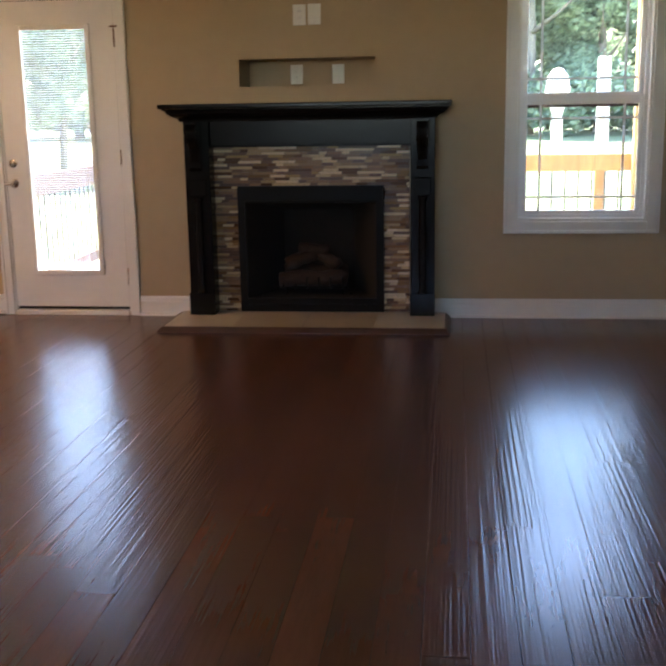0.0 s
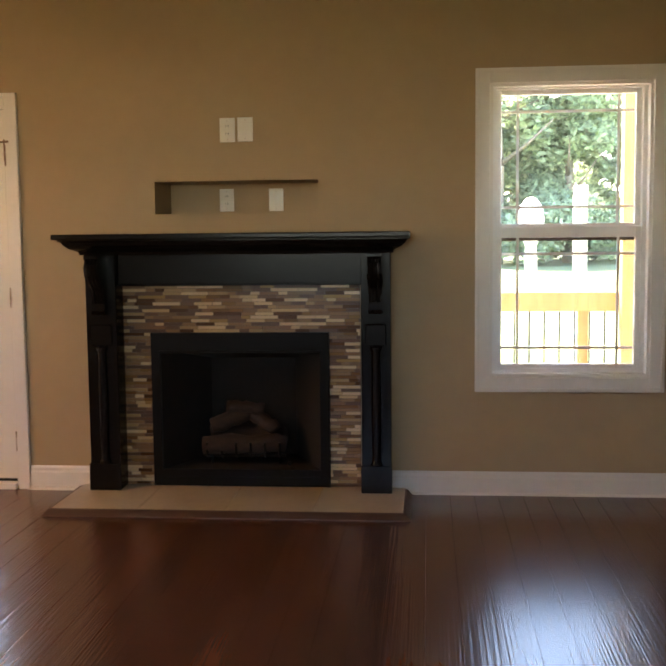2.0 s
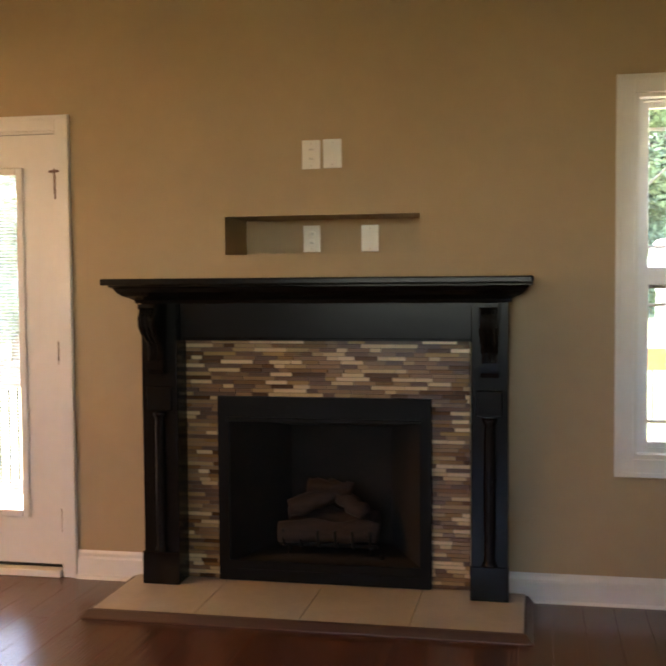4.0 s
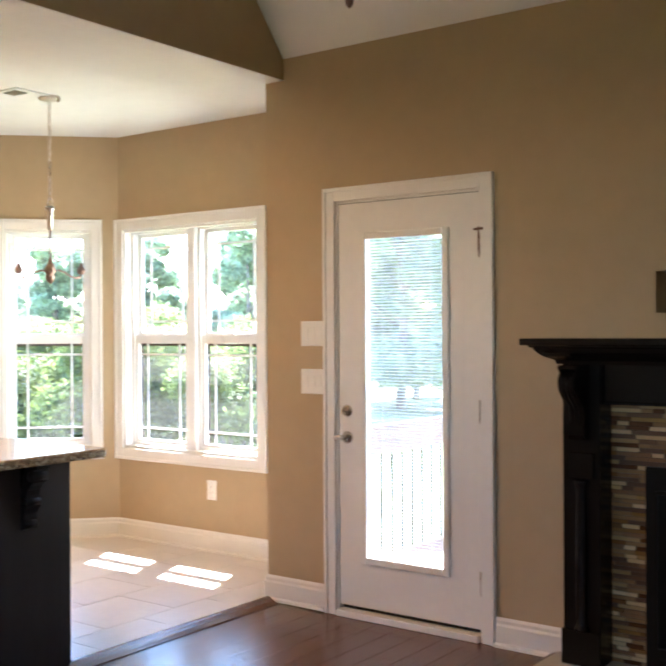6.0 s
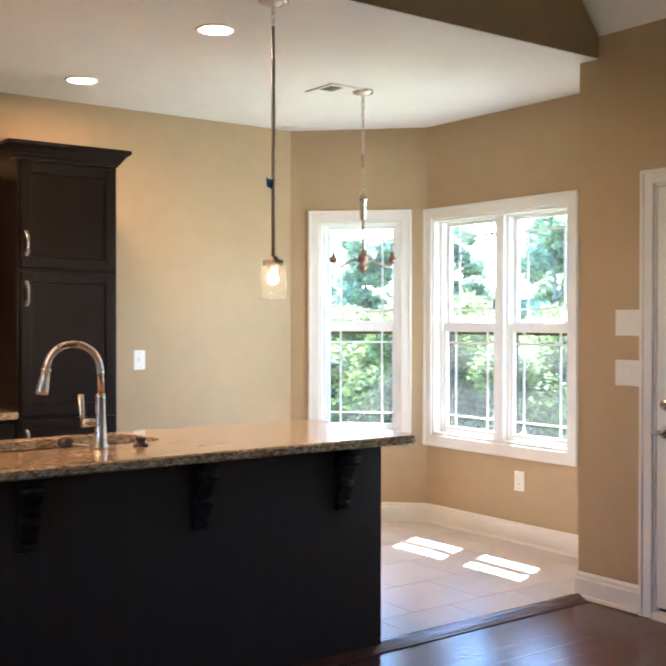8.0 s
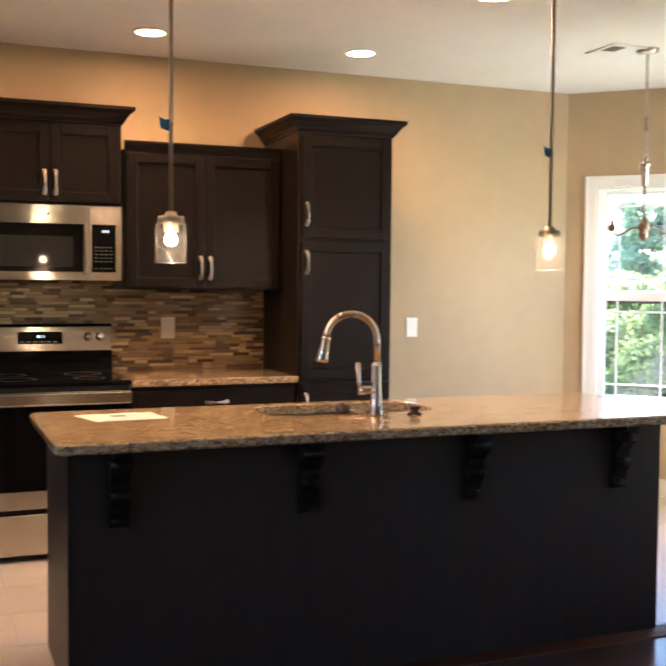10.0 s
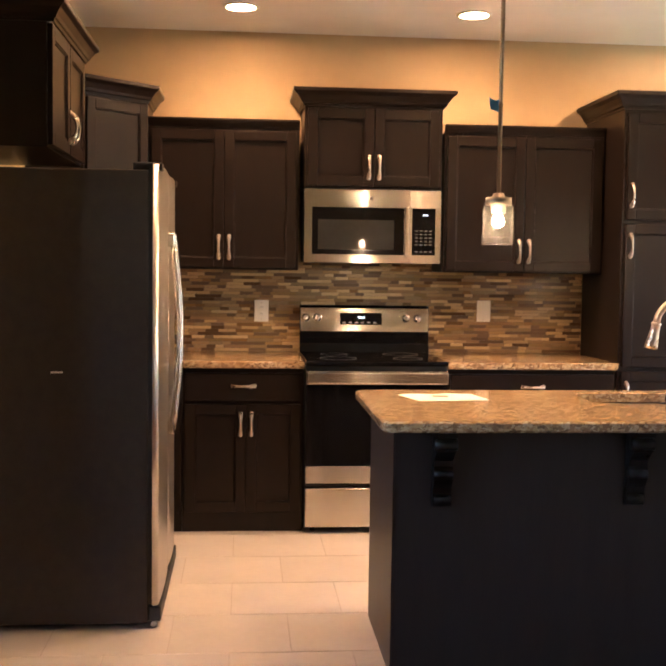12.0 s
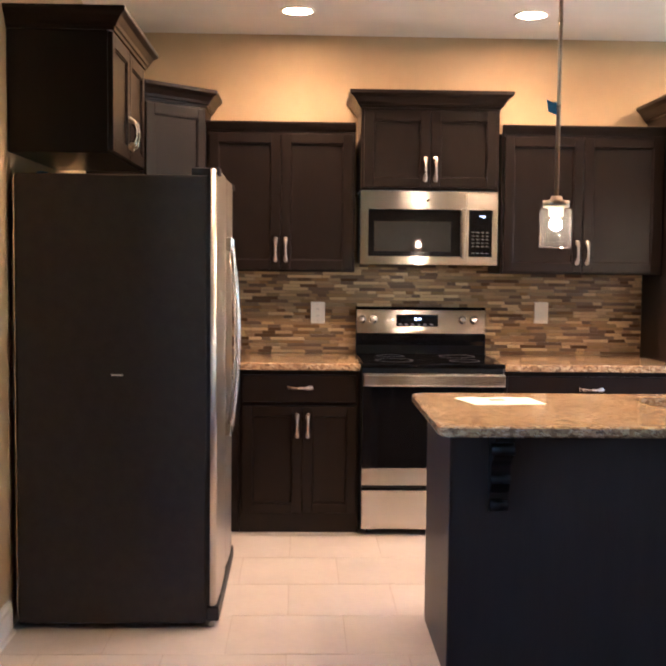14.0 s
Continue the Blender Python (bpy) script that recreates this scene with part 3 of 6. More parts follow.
                part("sash_lock", bar((x0 + x1) / 2 - 0.03, (x0 + x1) / 2 + 0.03, d0 + 0.003, d0 + 0.028, hi, hi + 0.012, bevel=0.003), VINYL, sash)
    return win


window("window_1", (WIN1[0], 0), (1, 0, 0), (0, 1, 0), WIN1[1] - WIN1[0], WIN1[2], WIN1[3], 1, "white double-hung window with prairie grilles onto the porch")
window("window_2", (W2[0], YN), (1, 0, 0), (0, 1, 0), W2[1] - W2[0], W2[2], W2[3], 2, "white twin double-hung window with prairie grilles in the nook")
p3 = Vector(NL[0]) + W3[0] * Vector((S2, S2))
window("window_3", p3, (S2, S2, 0), (-S2, S2, 0), W3[1] - W3[0], W3[2], W3[3], 1, "white single double-hung window in the slanted nook wall")
p5 = Vector(NR[0]) + W5[0] * Vector((S2, -S2))
window("window_5", p5, (S2, -S2, 0), (S2, S2, 0), W5[1] - W5[0], W5[2], W5[3], 1, "unseen narrow double-hung window added in the slanted nook wall for daylight")
# never in view: size and sill chosen for the daylight on the fireplace wall
window("window_4", (2.0, YS), (-1, 0, 0), (0, -1, 0), 3.6, 1.4, 2.5, 3, "unseen triple window added opposite the fireplace as fill light")


# added fill lamp in the unseen slanted window, aimed to brighten the kitchen wall
wl = new("nook_fill_lamp", bpy.data.lights.new("nook_fill_lamp", "AREA"))
wl.data.shape, wl.data.size, wl.data.size_y = "RECTANGLE", 0.40, 1.4
wl.data.energy, wl.data.color, wl.data.spread = 1.0, (0.93, 1.0, 0.88), radians(105)
wc = Vector((*NR[0], 1.365)) + (W5[0] + W5[1]) / 2 * Vector((S2, -S2, 0)) + 0.03 * Vector((S2, S2, 0))
wl.matrix_world = look(wc, wc - Vector((1, 0.56, -0.12)))


# ---------- patio door ----------
def patio_door():
    x0, x1, z1 = DOOR[0], DOOR[1], DOOR[3]
    d = thing("door_1", (x0, 0, 0), "closed white glazed patio door with blinds between the panes", "door", kind="structure")
    c = 0.068
    for a0, a1, b0, b1, k in ((x0 - c, x0, LF, z1 + c, 0), (x1, x1 + c, LF, z1 + c, 1), (x0, x1, z1, z1 + c, 2)):
        bm = box(a0, a1, -0.016, 0, b0, b1, 0.003)
        if k == 2:
            box(a0 - 0.05, a1 + 0.05, -0.024, -0.0161, b1 - 0.02, b1, 0.003, bm)
        else:
            box(a0 if k == 0 else a1 - 0.02, a0 + 0.02 if k == 0 else a1, -0.024, -0.0161, b0, b1, 0.003, bm)
        part("casing", bm, TRIM, d)
    bm = box(x0, x0 + 0.011, 0.0, T, 0, z1)
    box(x1 - 0.011, x1, 0.0, T, 0, z1, 0, bm)
    box(x0 + 0.012, x1 - 0.012, 0.0, T, z1 - 0.012, z1, 0, bm)
    box(x0 + 0.012, x0 + 0.024, 0.075, T, 0.03, z1 - 0.012, 0, bm)
    box(x1 - 0.024, x1 - 0.012, 0.075, T, 0.03, z1 - 0.012, 0, bm)
    part("jamb", bm, TRIM, d)
    part("sill", box(x0 + 0.0121, x1 - 0.0121, -0.03, T, LF, 0.012, 0.004), TRIM, d)
    sx0, sx1, sz0, sz1 = x0 + 0.014, x1 - 0.014, 0.034, z1 - 0.0155
    gx0, gx1, gz0, gz1 = -1.858, -1.398, 0.275, 1.872
    slab = part("slab", holed((sx0, 0.006, 0), (1, 0, 0), (0, 1, 0), sx1 - sx0, sz0, sz1, 0.045, [(gx0 - sx0, gx1 - sx0, gz0, gz1)]), TRIM, d)
    part("sweep", box(sx0, sx1, 0.03, 0.06, 0.0125, 0.034), RUBBER, slab)
    bm = None
    for a0, a1, b0, b1 in ((gx0 - 0.022, gx0 + 0.012, gz0 - 0.022, gz1 + 0.022), (gx1 - 0.012, gx1 + 0.022, gz0 - 0.022, gz1 + 0.022), (gx0 + 0.012, gx1 - 0.012, gz1 - 0.012, gz1 + 0.022), (gx0 + 0.012, gx1 - 0.012, gz0 - 0.022, gz0 + 0.012)):
        bm = box(a0, a1, -0.008, 0.0059, b0, b1, 0.005, bm)
    # black strip standing in for the shaded gap above the slab
    part("gap_strip", box(sx0, sx1, 0.012, 0.05, sz1 + 0.0002, z1 - 0.0122), RUBBER, d)
    part("lite_frame", bm, TRIM, slab)
    for y in (0.010, 0.042):
        p = part("pane", sheet(box(gx0, gx1, y, y + 0.002, gz0, gz1)), DOORGL if y > 0.03 else GLASS, slab)
        p.visible_shadow = False
    k = 0
    z = gz0 + 0.02
    tilt = radians(-11)
    data = None
    while z < gz1 - 0.02:
        if data is None:
            bm = box(gx0 + 0.006, gx1 - 0.006, -0.0062, 0.0062, -0.0004, 0.0004)
            bmesh.ops.rotate(bm, verts=bm.verts, cent=(0, 0, 0), matrix=Matrix.Rotation(tilt, 3, "X"))
            s = part("blind_slat", bm, BLIND)
            data = s.data
        else:
            s = new("blind_slat", data)
        s.parent = slab
        s.location = Vector((0, 0.027, z)) - BASE[slab]
        z += 0.0155
    part("blind_cord", rod((gx0 + 0.09, 0.027, gz0), (gx0 + 0.09, 0.027, gz1), 0.0008, 6), BLIND, slab)
    part("blind_cord", rod((gx1 - 0.09, 0.027, gz0), (gx1 - 0.09, 0.027, gz1), 0.0008, 6), BLIND, slab)
    part("deadbolt", lathe([(0.029, 0), (0.029, 0.006), (0.022, 0.012), (0.012, 0.014), (0.012, 0.03), (0.0, 0.031)], (-1.966, 0.006, 1.008), (0, -1, 0)), NICKEL, slab, "satin nickel deadbolt")
    hd = part("door_handle", lathe([(0.031, 0), (0.031, 0.006), (0.02, 0.012), (0.011, 0.016), (0.011, 0.045), (0, 0.046)], (-1.966, 0.006, 0.875), (0, -1, 0)), NICKEL, slab, "satin nickel lever handle", True)
    part("lever", tube([(-1.966, -0.034, 0.875), (-1.985, -0.037, 0.877), (-2.005, -0.038, 0.875), (-2.018, -0.037, 0.871)], 0.01, radii=[0.013, 0.012, 0.011, 0.008]), NICKEL, d, "", True)
    for z in (0.245, 1.035, 1.80):
        part("hinge", rod((-1.212, -0.001, z - 0.055), (-1.212, -0.001, z + 0.055), 0.0065, 10), BRONZE if z > 1.7 else NICKEL, d, "satin nickel hinge", True)
        if z > 1.7:
            part("hinge_pin", rod((-1.213, -0.010, z - 0.03), (-1.213, -0.010, z + 0.085), 0.0045, 8), BRONZE, d)
            part("hinge_stop", rod((-1.237, -0.008, z + 0.072), (-1.187, -0.024, z + 0.072), 0.006, 8), BRONZE, d)


patio_door()


# ---------- wall plates ----------
def plate(x, z, kind, group, y=0.0, label="white plastic wall plate"):
    pl = thing("wall_plate", (x, y, z), label, "outlet" if kind != "switch" else "switch", group)
    part("cover", box(x - 0.041, x + 0.041, y - 0.006, y, z - 0.063, z + 0.063, 0.003), PLASTIC, pl)
    if kind == "outlet":
        for dz in (-0.02, 0.02):
            part("socket", lathe([(0.017, 0), (0.017, 0.002), (0.0155, 0.003)], (x, y - 0.006, z + dz), (0, -1, 0), 16), PLASTIC, pl)
            for dx in (-0.006, 0.006):
                part("slot", box(x + dx - 0.0012, x + dx + 0.0012, y - 0.0094, y - 0.009, z + dz - 0.003, z + dz + 0.006), RUBBER, pl)
    elif kind == "jack":
        part("jack", lathe([(0.007, 0), (0.007, 0.004), (0.004, 0.008)], (x, y - 0.006, z), (0, -1, 0), 12), NICKEL, pl)
    elif kind == "switch":
        part("toggle", box(x - 0.005, x + 0.005, y - 0.016, y - 0.006, z - 0.004, z + 0.012, 0.002), PLASTIC, pl)
    for dz in (-0.048, 0.048):
        part("screw", lathe([(0.003, 0), (0.003, 0.001)], (x, y - 0.006, z + dz), (0, -1, 0), 8), NICKEL, pl)
    return pl


plate(-0.001, 1.911, "outlet", "plates over the niche", label="white outlet plate high on the tan wall")
plate(0.094, 1.913, "blank", "plates over the niche", label="white blank plate beside the outlet plate")
plate(-0.079, 1.558, "outlet", "plates in the niche", ND, "white outlet plate inside the wall niche")
plate(0.201, 1.557, "blank", "plates in the niche", ND, "white blank plate inside the wall niche")


def wide_plate(z):
    pl = thing("switch_plate", (-2.175, 0, z), "wide white three-gang switch plate against the door casing", "switch", "switches by the door")
    part("cover", box(-2.252, -2.1, -0.006, 0, z - 0.064, z + 0.064, 0.003), PLASTIC, pl)
    for i in range(3):
        part("rocker", box(-2.235 + i * 0.043, -2.205 + i * 0.043, -0.0085, -0.006, z - 0.033, z + 0.033, 0.001), PLASTIC, pl)


wide_plate(1.396)
wide_plate(1.15)
po = plate(0, 0, "outlet", "", label="white outlet plate below the nook window")
po.location = (-3.485, YN, 0.395)


# ---------- fireplace ----------
FX = 0.04


def strips(o, u, n, regions, rows_h=0.0205, seed=3, d=0.004):
    """Mosaic strips on a wall: rectangles (u0, u1, z0, z1), random lengths, set proud of the grout."""
    rnd = random.Random(seed)
    verts, faces = [], []
    o, u, n = Vector(o), Vector(u), Vector(n)
    for u0, u1, z0, z1 in regions:
        rows = max(1, round((z1 - z0) / rows_h))
        h = (z1 - z0) / rows
        for r in range(rows):
            a = u0 - rnd.uniform(0, 0.07)
            while a < u1:
                ln = rnd.choice((0.05, 0.075, 0.1, 0.1, 0.15))
                p, q = max(a, u0), min(a + ln - 0.0016, u1)
                a += ln
                if q - p < 0.006:
                    continue
                t = d * rnd.uniform(0.5, 1.5)
                zz0, zz1 = z0 + r * h + 0.0008, z0 + (r + 1) * h - 0.0008
                e = 0.0012
                k = len(verts)
                ta, tb = rnd.gauss(0, 0.006), rnd.gauss(0, 0.02)     # no strip lies quite true
                for dd, i in ((0, 0), (t - e, 0), (t, e)):
                    for aa, bb in ((p + i, zz0 + i), (q - i, zz0 + i), (q - i, zz1 - i), (p + i, zz1 - i)):
                        lean = (ta * (aa - (p + q) / 2) + tb * (bb - (zz0 + zz1) / 2)) if dd else 0.0
                        verts.append(o + aa * u + (dd + lean) * n + Vector((0, 0, bb)))
                for lv in (0, 4):
                    for i in range(4):
                        faces.append((k + lv + i, k + lv + (i + 1) % 4, k + lv + 4 + (i + 1) % 4, k + lv + 4 + i))
                faces.append((k + 8, k + 9, k + 10, k + 11))
    return verts, faces


def mosaic(name, vf, parent, material):
    me = bpy.data.meshes.new(name)
    b = BASE[parent]
    me.from_pydata([v - b for v in vf[0]], [], vf[1])
    me.materials.append(material)
    ob = new(name, me)
    ob.parent = parent
    BASE[ob] = b
    return tagged(ob, "thin brown, tan and cream mosaic strips", kind="stuff")


def fireplace():
    f = thing("fireplace", (FX, 0, 0), "black painted fireplace mantel with mosaic surround and gas logs", "fireplace")
    # tiled surround on a backer, around the firebox face
    x0, x1, zt = -0.61, 0.69, 1.10
    bx0, bx1, bzt = -0.435, 0.525, 0.845
    part("tile_backer", holed((x0, -0.012, 0), (1, 0, 0), (0, 1, 0), x1 - x0, 0.014, zt, 0.0115, [(FBOX[0] - x0, FBOX[1] - x0, 0.0, FBOX[3])]), MGROUT, f)
    mosaic("mosaic", strips((0, -0.012, 0), (1, 0, 0), (0, -1, 0), [(x0, x1, bzt, zt), (x0, bx0, 0.014, bzt), (bx1, x1, 0.014, bzt)], 0.0178, seed=5), f, MOSAIC)
    # firebox face plate and chamber
    face = part("face_plate", holed((bx0, -0.034, 0), (1, 0, 0), (0, 1, 0), bx1 - bx0, 0.014, bzt, 0.0215, [(-0.385 - bx0, 0.475 - bx0, 0.105, 0.745)]), IRON, f, "black metal firebox surround")
    bm = box(-0.40, 0.495, -0.030, -0.0125, 0.745, 0.762, 0.003)
    part("hood_lip", box(-0.39, 0.485, -0.046, -0.0345, 0.735, 0.752, 0.003, bm), IRON, face)
    part("louvre", box(-0.38, 0.47, -0.0395, -0.0345, 0.06, 0.068, 0.001), IRON, face)
    # tapered chamber
    bm = bmesh.new()
    fr = [bm.verts.new(p) for p in ((-0.385, -0.0125, 0.1), (0.475, -0.0125, 0.1), (0.475, -0.0125, 0.75), (-0.385, -0.0125, 0.75))]
    bk = [bm.verts.new(p) for p in ((-0.2, 0.40, 0.1), (0.29, 0.40, 0.1), (0.29, 0.40, 0.66), (-0.2, 0.40, 0.66))]
    bm.faces.new(bk)
    for i in range(4):
        bm.faces.new((fr[i], fr[(i + 1) % 4], bk[(i + 1) % 4], bk[i]))
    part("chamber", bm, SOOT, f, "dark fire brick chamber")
    # log set on a grate
    g = part("grate", box(-0.19, 0.27, 0.09, 0.1, 0.15, 0.165), IRON, f, "black iron grate")
    for i in range(6):
        x = -0.16 + i * 0.08
        part("grate_bar", tube([(x, 0.30, 0.15), (x, 0.085, 0.15), (x, 0.06, 0.165), (x, 0.055, 0.235)], 0.007, 8), IRON, g)
    for x in (-0.15, 0.23):
        part("grate_leg", rod((x, 0.15, 0.1), (x, 0.15, 0.15), 0.008, 8), IRON, g)
    rnd = random.Random(4)
    for p, q, r in (((-0.19, 0.10, 0.215), (0.27, 0.11, 0.22), 0.052), ((-0.17, 0.24, 0.25), (0.25, 0.22, 0.245), 0.055), ((-0.15, 0.13, 0.31), (0.08, 0.2, 0.39), 0.046), ((0.21, 0.12, 0.30), (0.02, 0.22, 0.41), 0.042), ((-0.06, 0.15, 0.42), (0.14, 0.17, 0.40), 0.032)):
        p, q = Vector(p), Vector(q)
        pts = [p.lerp(q, i / 9) + Vector((0, rnd.uniform(-1, 1) * 0.006, rnd.uniform(-1, 1) * 0.007)) for i in range(10)]
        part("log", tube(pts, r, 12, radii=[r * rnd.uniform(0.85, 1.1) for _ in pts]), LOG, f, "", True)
    part("valve_knob", lathe([(0.012, 0), (0.012, 0.012), (0.007, 0.016)], (0.30, 0.03, 0.13), (0, -1, 0), 12), IRON, f)
    # mantel: legs with corbels, frieze, crown and shelf
    for s, a, b in ((-1, -0.749, -0.585), (1, 0.703, 0.855)):
        leg = part("leg", box(a, b, -0.14, -0.0005, 0.014, 1.275, 0.003), BLACKW, f)
        c = (a + b) / 2
        w = (b - a) / 2
        part("plinth", box(a - 0.004, b + 0.004, -0.158, -0.1405, 0.014, 0.16, 0.004), BLACKW, leg)
        # fluted half column
        prof = []
        for i in range(13):
            t = i / 12
            prof.append((0.022 + 0.004 * math.sin(t * math.pi), 0.19 + t * 0.56))
        own = lathe([(0.032, 0.16), (0.032, 0.172), (0.026, 0.18)] + prof + [(0.026, 0.76), (0.032, 0.77), (0.032, 0.785)], (c, -0.142, 0), seg=20)
        part("half_column", own, BLACKW, leg, "", True)
        part("block", box(a + 0.022, b - 0.022, -0.16, -0.1405, 0.79, 0.90, 0.006), BLACKW, leg)
        # scrolled corbel under the shelf
        out = [(0.0, 0.0), (0.02, 0.0), (0.028, 0.02), (0.03, 0.06), (0.026, 0.1), (0.035, 0.14), (0.06, 0.175), (0.078, 0.21), (0.082, 0.25), (0.07, 0.28), (0.08, 0.295), (0.08, 0.31), (0.0, 0.31)]
        part("corbel", extrude(out, (c - 0.036, -0.1405, 0.955), (0, -1.9, 0), (0, 0, 1), (1, 0, 0), 0.072), BLACKW, leg)
        for dx in (-0.02, 0.0, 0.02):
            part("bead", tube([(c + dx, -0.1405 - 1.9 * p, 0.955 + q) for p, q in out[3:10]], 0.008, 8), BLACKW, leg, "", True)
    fr = part("frieze", box(-0.584, 0.702, -0.10, -0.0185, 1.10, 1.275, 0.002), BLACKW, f)
    part("frieze_bead", box(-0.583, 0.701, -0.112, -0.1005, 1.10, 1.112, 0.003), BLACKW, fr)
    crown = [(0, 1.265), (0.012, 1.265), (0.016, 1.28), (0.03, 1.288), (0.055, 1.298), (0.075, 1.315), (0.085, 1.332), (0.1, 1.337), (0.1, 1.345), (0, 1.345)]
    part("crown", sweep([(-0.756, -0.001), (-0.756, -0.145), (0.856, -0.145), (0.856, -0.001)], crown[::-1]), BLACKW, f)
    part("shelf", box(-0.860, 0.958, -0.325, -0.001, 1.3455, 1.374, 0.006), BLACKW, f)
    return f


fireplace()


def hearth():
    h = thing("hearth", (FX, -0.25, 0), "flush cream tile hearth framed with dark wood strips", "hearth")
    n = 4
    a0, a1 = -0.835, 0.925
    for i in range(n):
        w = (a1 - a0) / n
        part("tile", box(a0 + i * w + 0.001, a0 + (i + 1) * w - 0.001, -0.512, -0.0, LF - 0.01, 0.012, 0.002), HEARTH, h)
    strip = [(0, LF + 0.0005), (0.036, LF + 0.0005), (0.035, LF + 0.006), (0.012, 0.009), (0.0, 0.0115)]
    part("border", sweep([(a0, -0.035), (a0, -0.5125), (a1, -0.5125), (a1, -0.035)], strip[::-1]), HEDGE, h, "dark wooden edge strip")


hearth()

# the chase behind the firebox, on the porch side
ch = thing("chimney_chase", (FX, 0.4, -0.05), "beige boarded chimney chase behind the fireplace", "chimney", kind="structure")
part("side_panel", box(-0.62, -0.58, T + 0.001, 0.52, -0.05, 2.95), SIDING, ch)
part("side_panel", box(0.66, 0.70, T + 0.001, 0.52, -0.05, 2.95), SIDING, ch)
part("back_panel", box(-0.62, 0.70, 0.5205, 0.56, -0.05, 2.95), SIDING, ch)

# ---------- ceiling fan ----------


def ceiling_fan():
    x, y = -0.045, -2.66
    f = thing("ceiling_fan", (x, y, 4.215), "dark bronze ceiling fan with frosted globes and a pull chain", "ceiling fan")
    part("canopy", lathe([(0.07, 0), (0.065, -0.04), (0.02, -0.06)], (x, y, 4.214)), BRONZE, f, "", True)
    part("downrod", rod((x, y, 4.16), (x, y, 2.98), 0.013), BRONZE, f, "", True)
    part("motor", lathe([(0.03, 3.0), (0.09, 2.98), (0.12, 2.93), (0.12, 2.87), (0.07, 2.83), (0.05, 2.80), (0.07, 2.78), (0.06, 2.74), (0.02, 2.73)], (x, y, 0)), BRONZE, f, "", True)
    for i in range(5):
        a = 2 * math.pi * i / 5 + 0.3
        c, s = math.cos(a), math.sin(a)
        part("blade", extrude([(0.13, -0.04), (0.2, -0.06), (0.62, -0.07), (0.66, -0.04), (0.66, 0.04), (0.62, 0.07), (0.2, 0.06), (0.13, 0.04)], (x, y, 2.885), (c, s, 0), (-s, c, 0.12), (0, 0, 1), 0.008), BRONZE, f)
    for i in range(3):
        a = 2 * math.pi * i / 3 + 0.5
        c, s = math.cos(a), math.sin(a)
        part("globe", lathe([(0.025, 0.0), (0.05, -0.05), (0.062, -0.1), (0.05, -0.14), (0.0, -0.15)], (x + c * 0.13, y + s * 0.13, 2.76), (0, 0, 1), 16), FANGL, f, "frosted glass globe", True)
    ch = part("pull_chain", rod((x, y, 2.73), (x, y, 2.05), 0.0018, 6), BRONZE, f)
    part("pull", lathe([(0.003, 2.055), (0.008, 2.045), (0.009, 2.02), (0.007, 2.0), (0.002, 1.994)], (x, y, 0), seg=12), BRONZE, f, "dark wooden chain pull", True)


ceiling_fan()

# ---------- cabinet work ----------


def frame_of(o, u, n):
    """Local axes for a cabinet front: a along the wall, d out of it, z up."""
    u, n = Vector(u).normalized(), Vector(n).normalized()
    m = Matrix((u, n, Vector((0, 0, 1)))).transposed().to_4x4()
    m.translation = Vector(o)
    return m


def lbox(m, a0, a1, d0, d1, z0, z1, bevel=0.0, bm=None):
    own = box(a0, a1, d0, d1, z0, z1, bevel)
    bmesh.ops.transform(own, matrix=m, verts=own.verts)
    return merge(bm, own)


def panel_door(m, a0, a1, z0, z1, d, parent, material, name="door"):
    """A recessed-panel front: two stiles, two rails, an inner bead and the panel."""
    s = 0.052
    dr = part(name, lbox(m, a0 + s - 0.004, a1 - s + 0.004, d + 0.002, d + 0.0095, z0 + s - 0.004, z1 - s + 0.004), material, parent)
    part("stile", lbox(m, a0, a0 + s, d, d + 0.02, z0, z1, 0.0025), material, dr)
    part("stile", lbox(m, a1 - s, a1, d, d + 0.02, z0, z1, 0.0025), material, dr)
    part("rail", lbox(m, a0 + s, a1 - s, d, d + 0.02, z1 - s, z1, 0.0025), material, dr)
    part("rail", lbox(m, a0 + s, a1 - s, d, d + 0.02, z0, z0 + s, 0.0025), material, dr)
    bm = lbox(m, a0 + s, a0 + s + 0.007, d + 0.004, d + 0.0165, z0 + s, z1 - s, 0.003)
    lbox(m, a1 - s - 0.007, a1 - s, d + 0.004, d + 0.0165, z0 + s, z1 - s, 0.003, bm)
    lbox(m, a0 + s + 0.007, a1 - s - 0.007, d + 0.004, d + 0.0165, z1 - s - 0.007, z1 - s, 0.003, bm)
    lbox(m, a0 + s + 0.007, a1 - s - 0.007, d + 0.004, d + 0.0165, z0 + s, z0 + s + 0.007, 0.003, bm)
    part("bead", bm, material, dr)
    return dr


def handle(m, a, z, d, parent, vertical=True, ln=0.116):
    """An arched pull, swelling to a bead at each foot."""
    pts, rad = [], []
    for i in range(13):
        t = i / 12
        q = -ln / 2 + ln * t
        out = d + 0.006 + 0.026 * math.sin(math.pi * t) ** 0.7
        pts.append(m @ Vector((a, out, z + q) if vertical else (a + q, out, z)))
        rad.append(0.0068 + 0.0062 * math.exp(-((min(t, 1 - t) - 0.12) / 0.07) ** 2))
    bm = tube(pts, 0.005, 8, radii=rad)
    for e in (-ln / 2, ln / 2):
        c = Vector((a, d, z + e) if vertical else (a + e, d, z))
        q = Vector((a, d + 0.012, z + e) if vertical else (a + e, d + 0.012, z))
        rod(m @ c, m @ q, 0.0125, 12, bm, 0.010)
    return part("handle", bm, NICKEL, parent, "satin nickel arched handle", True)


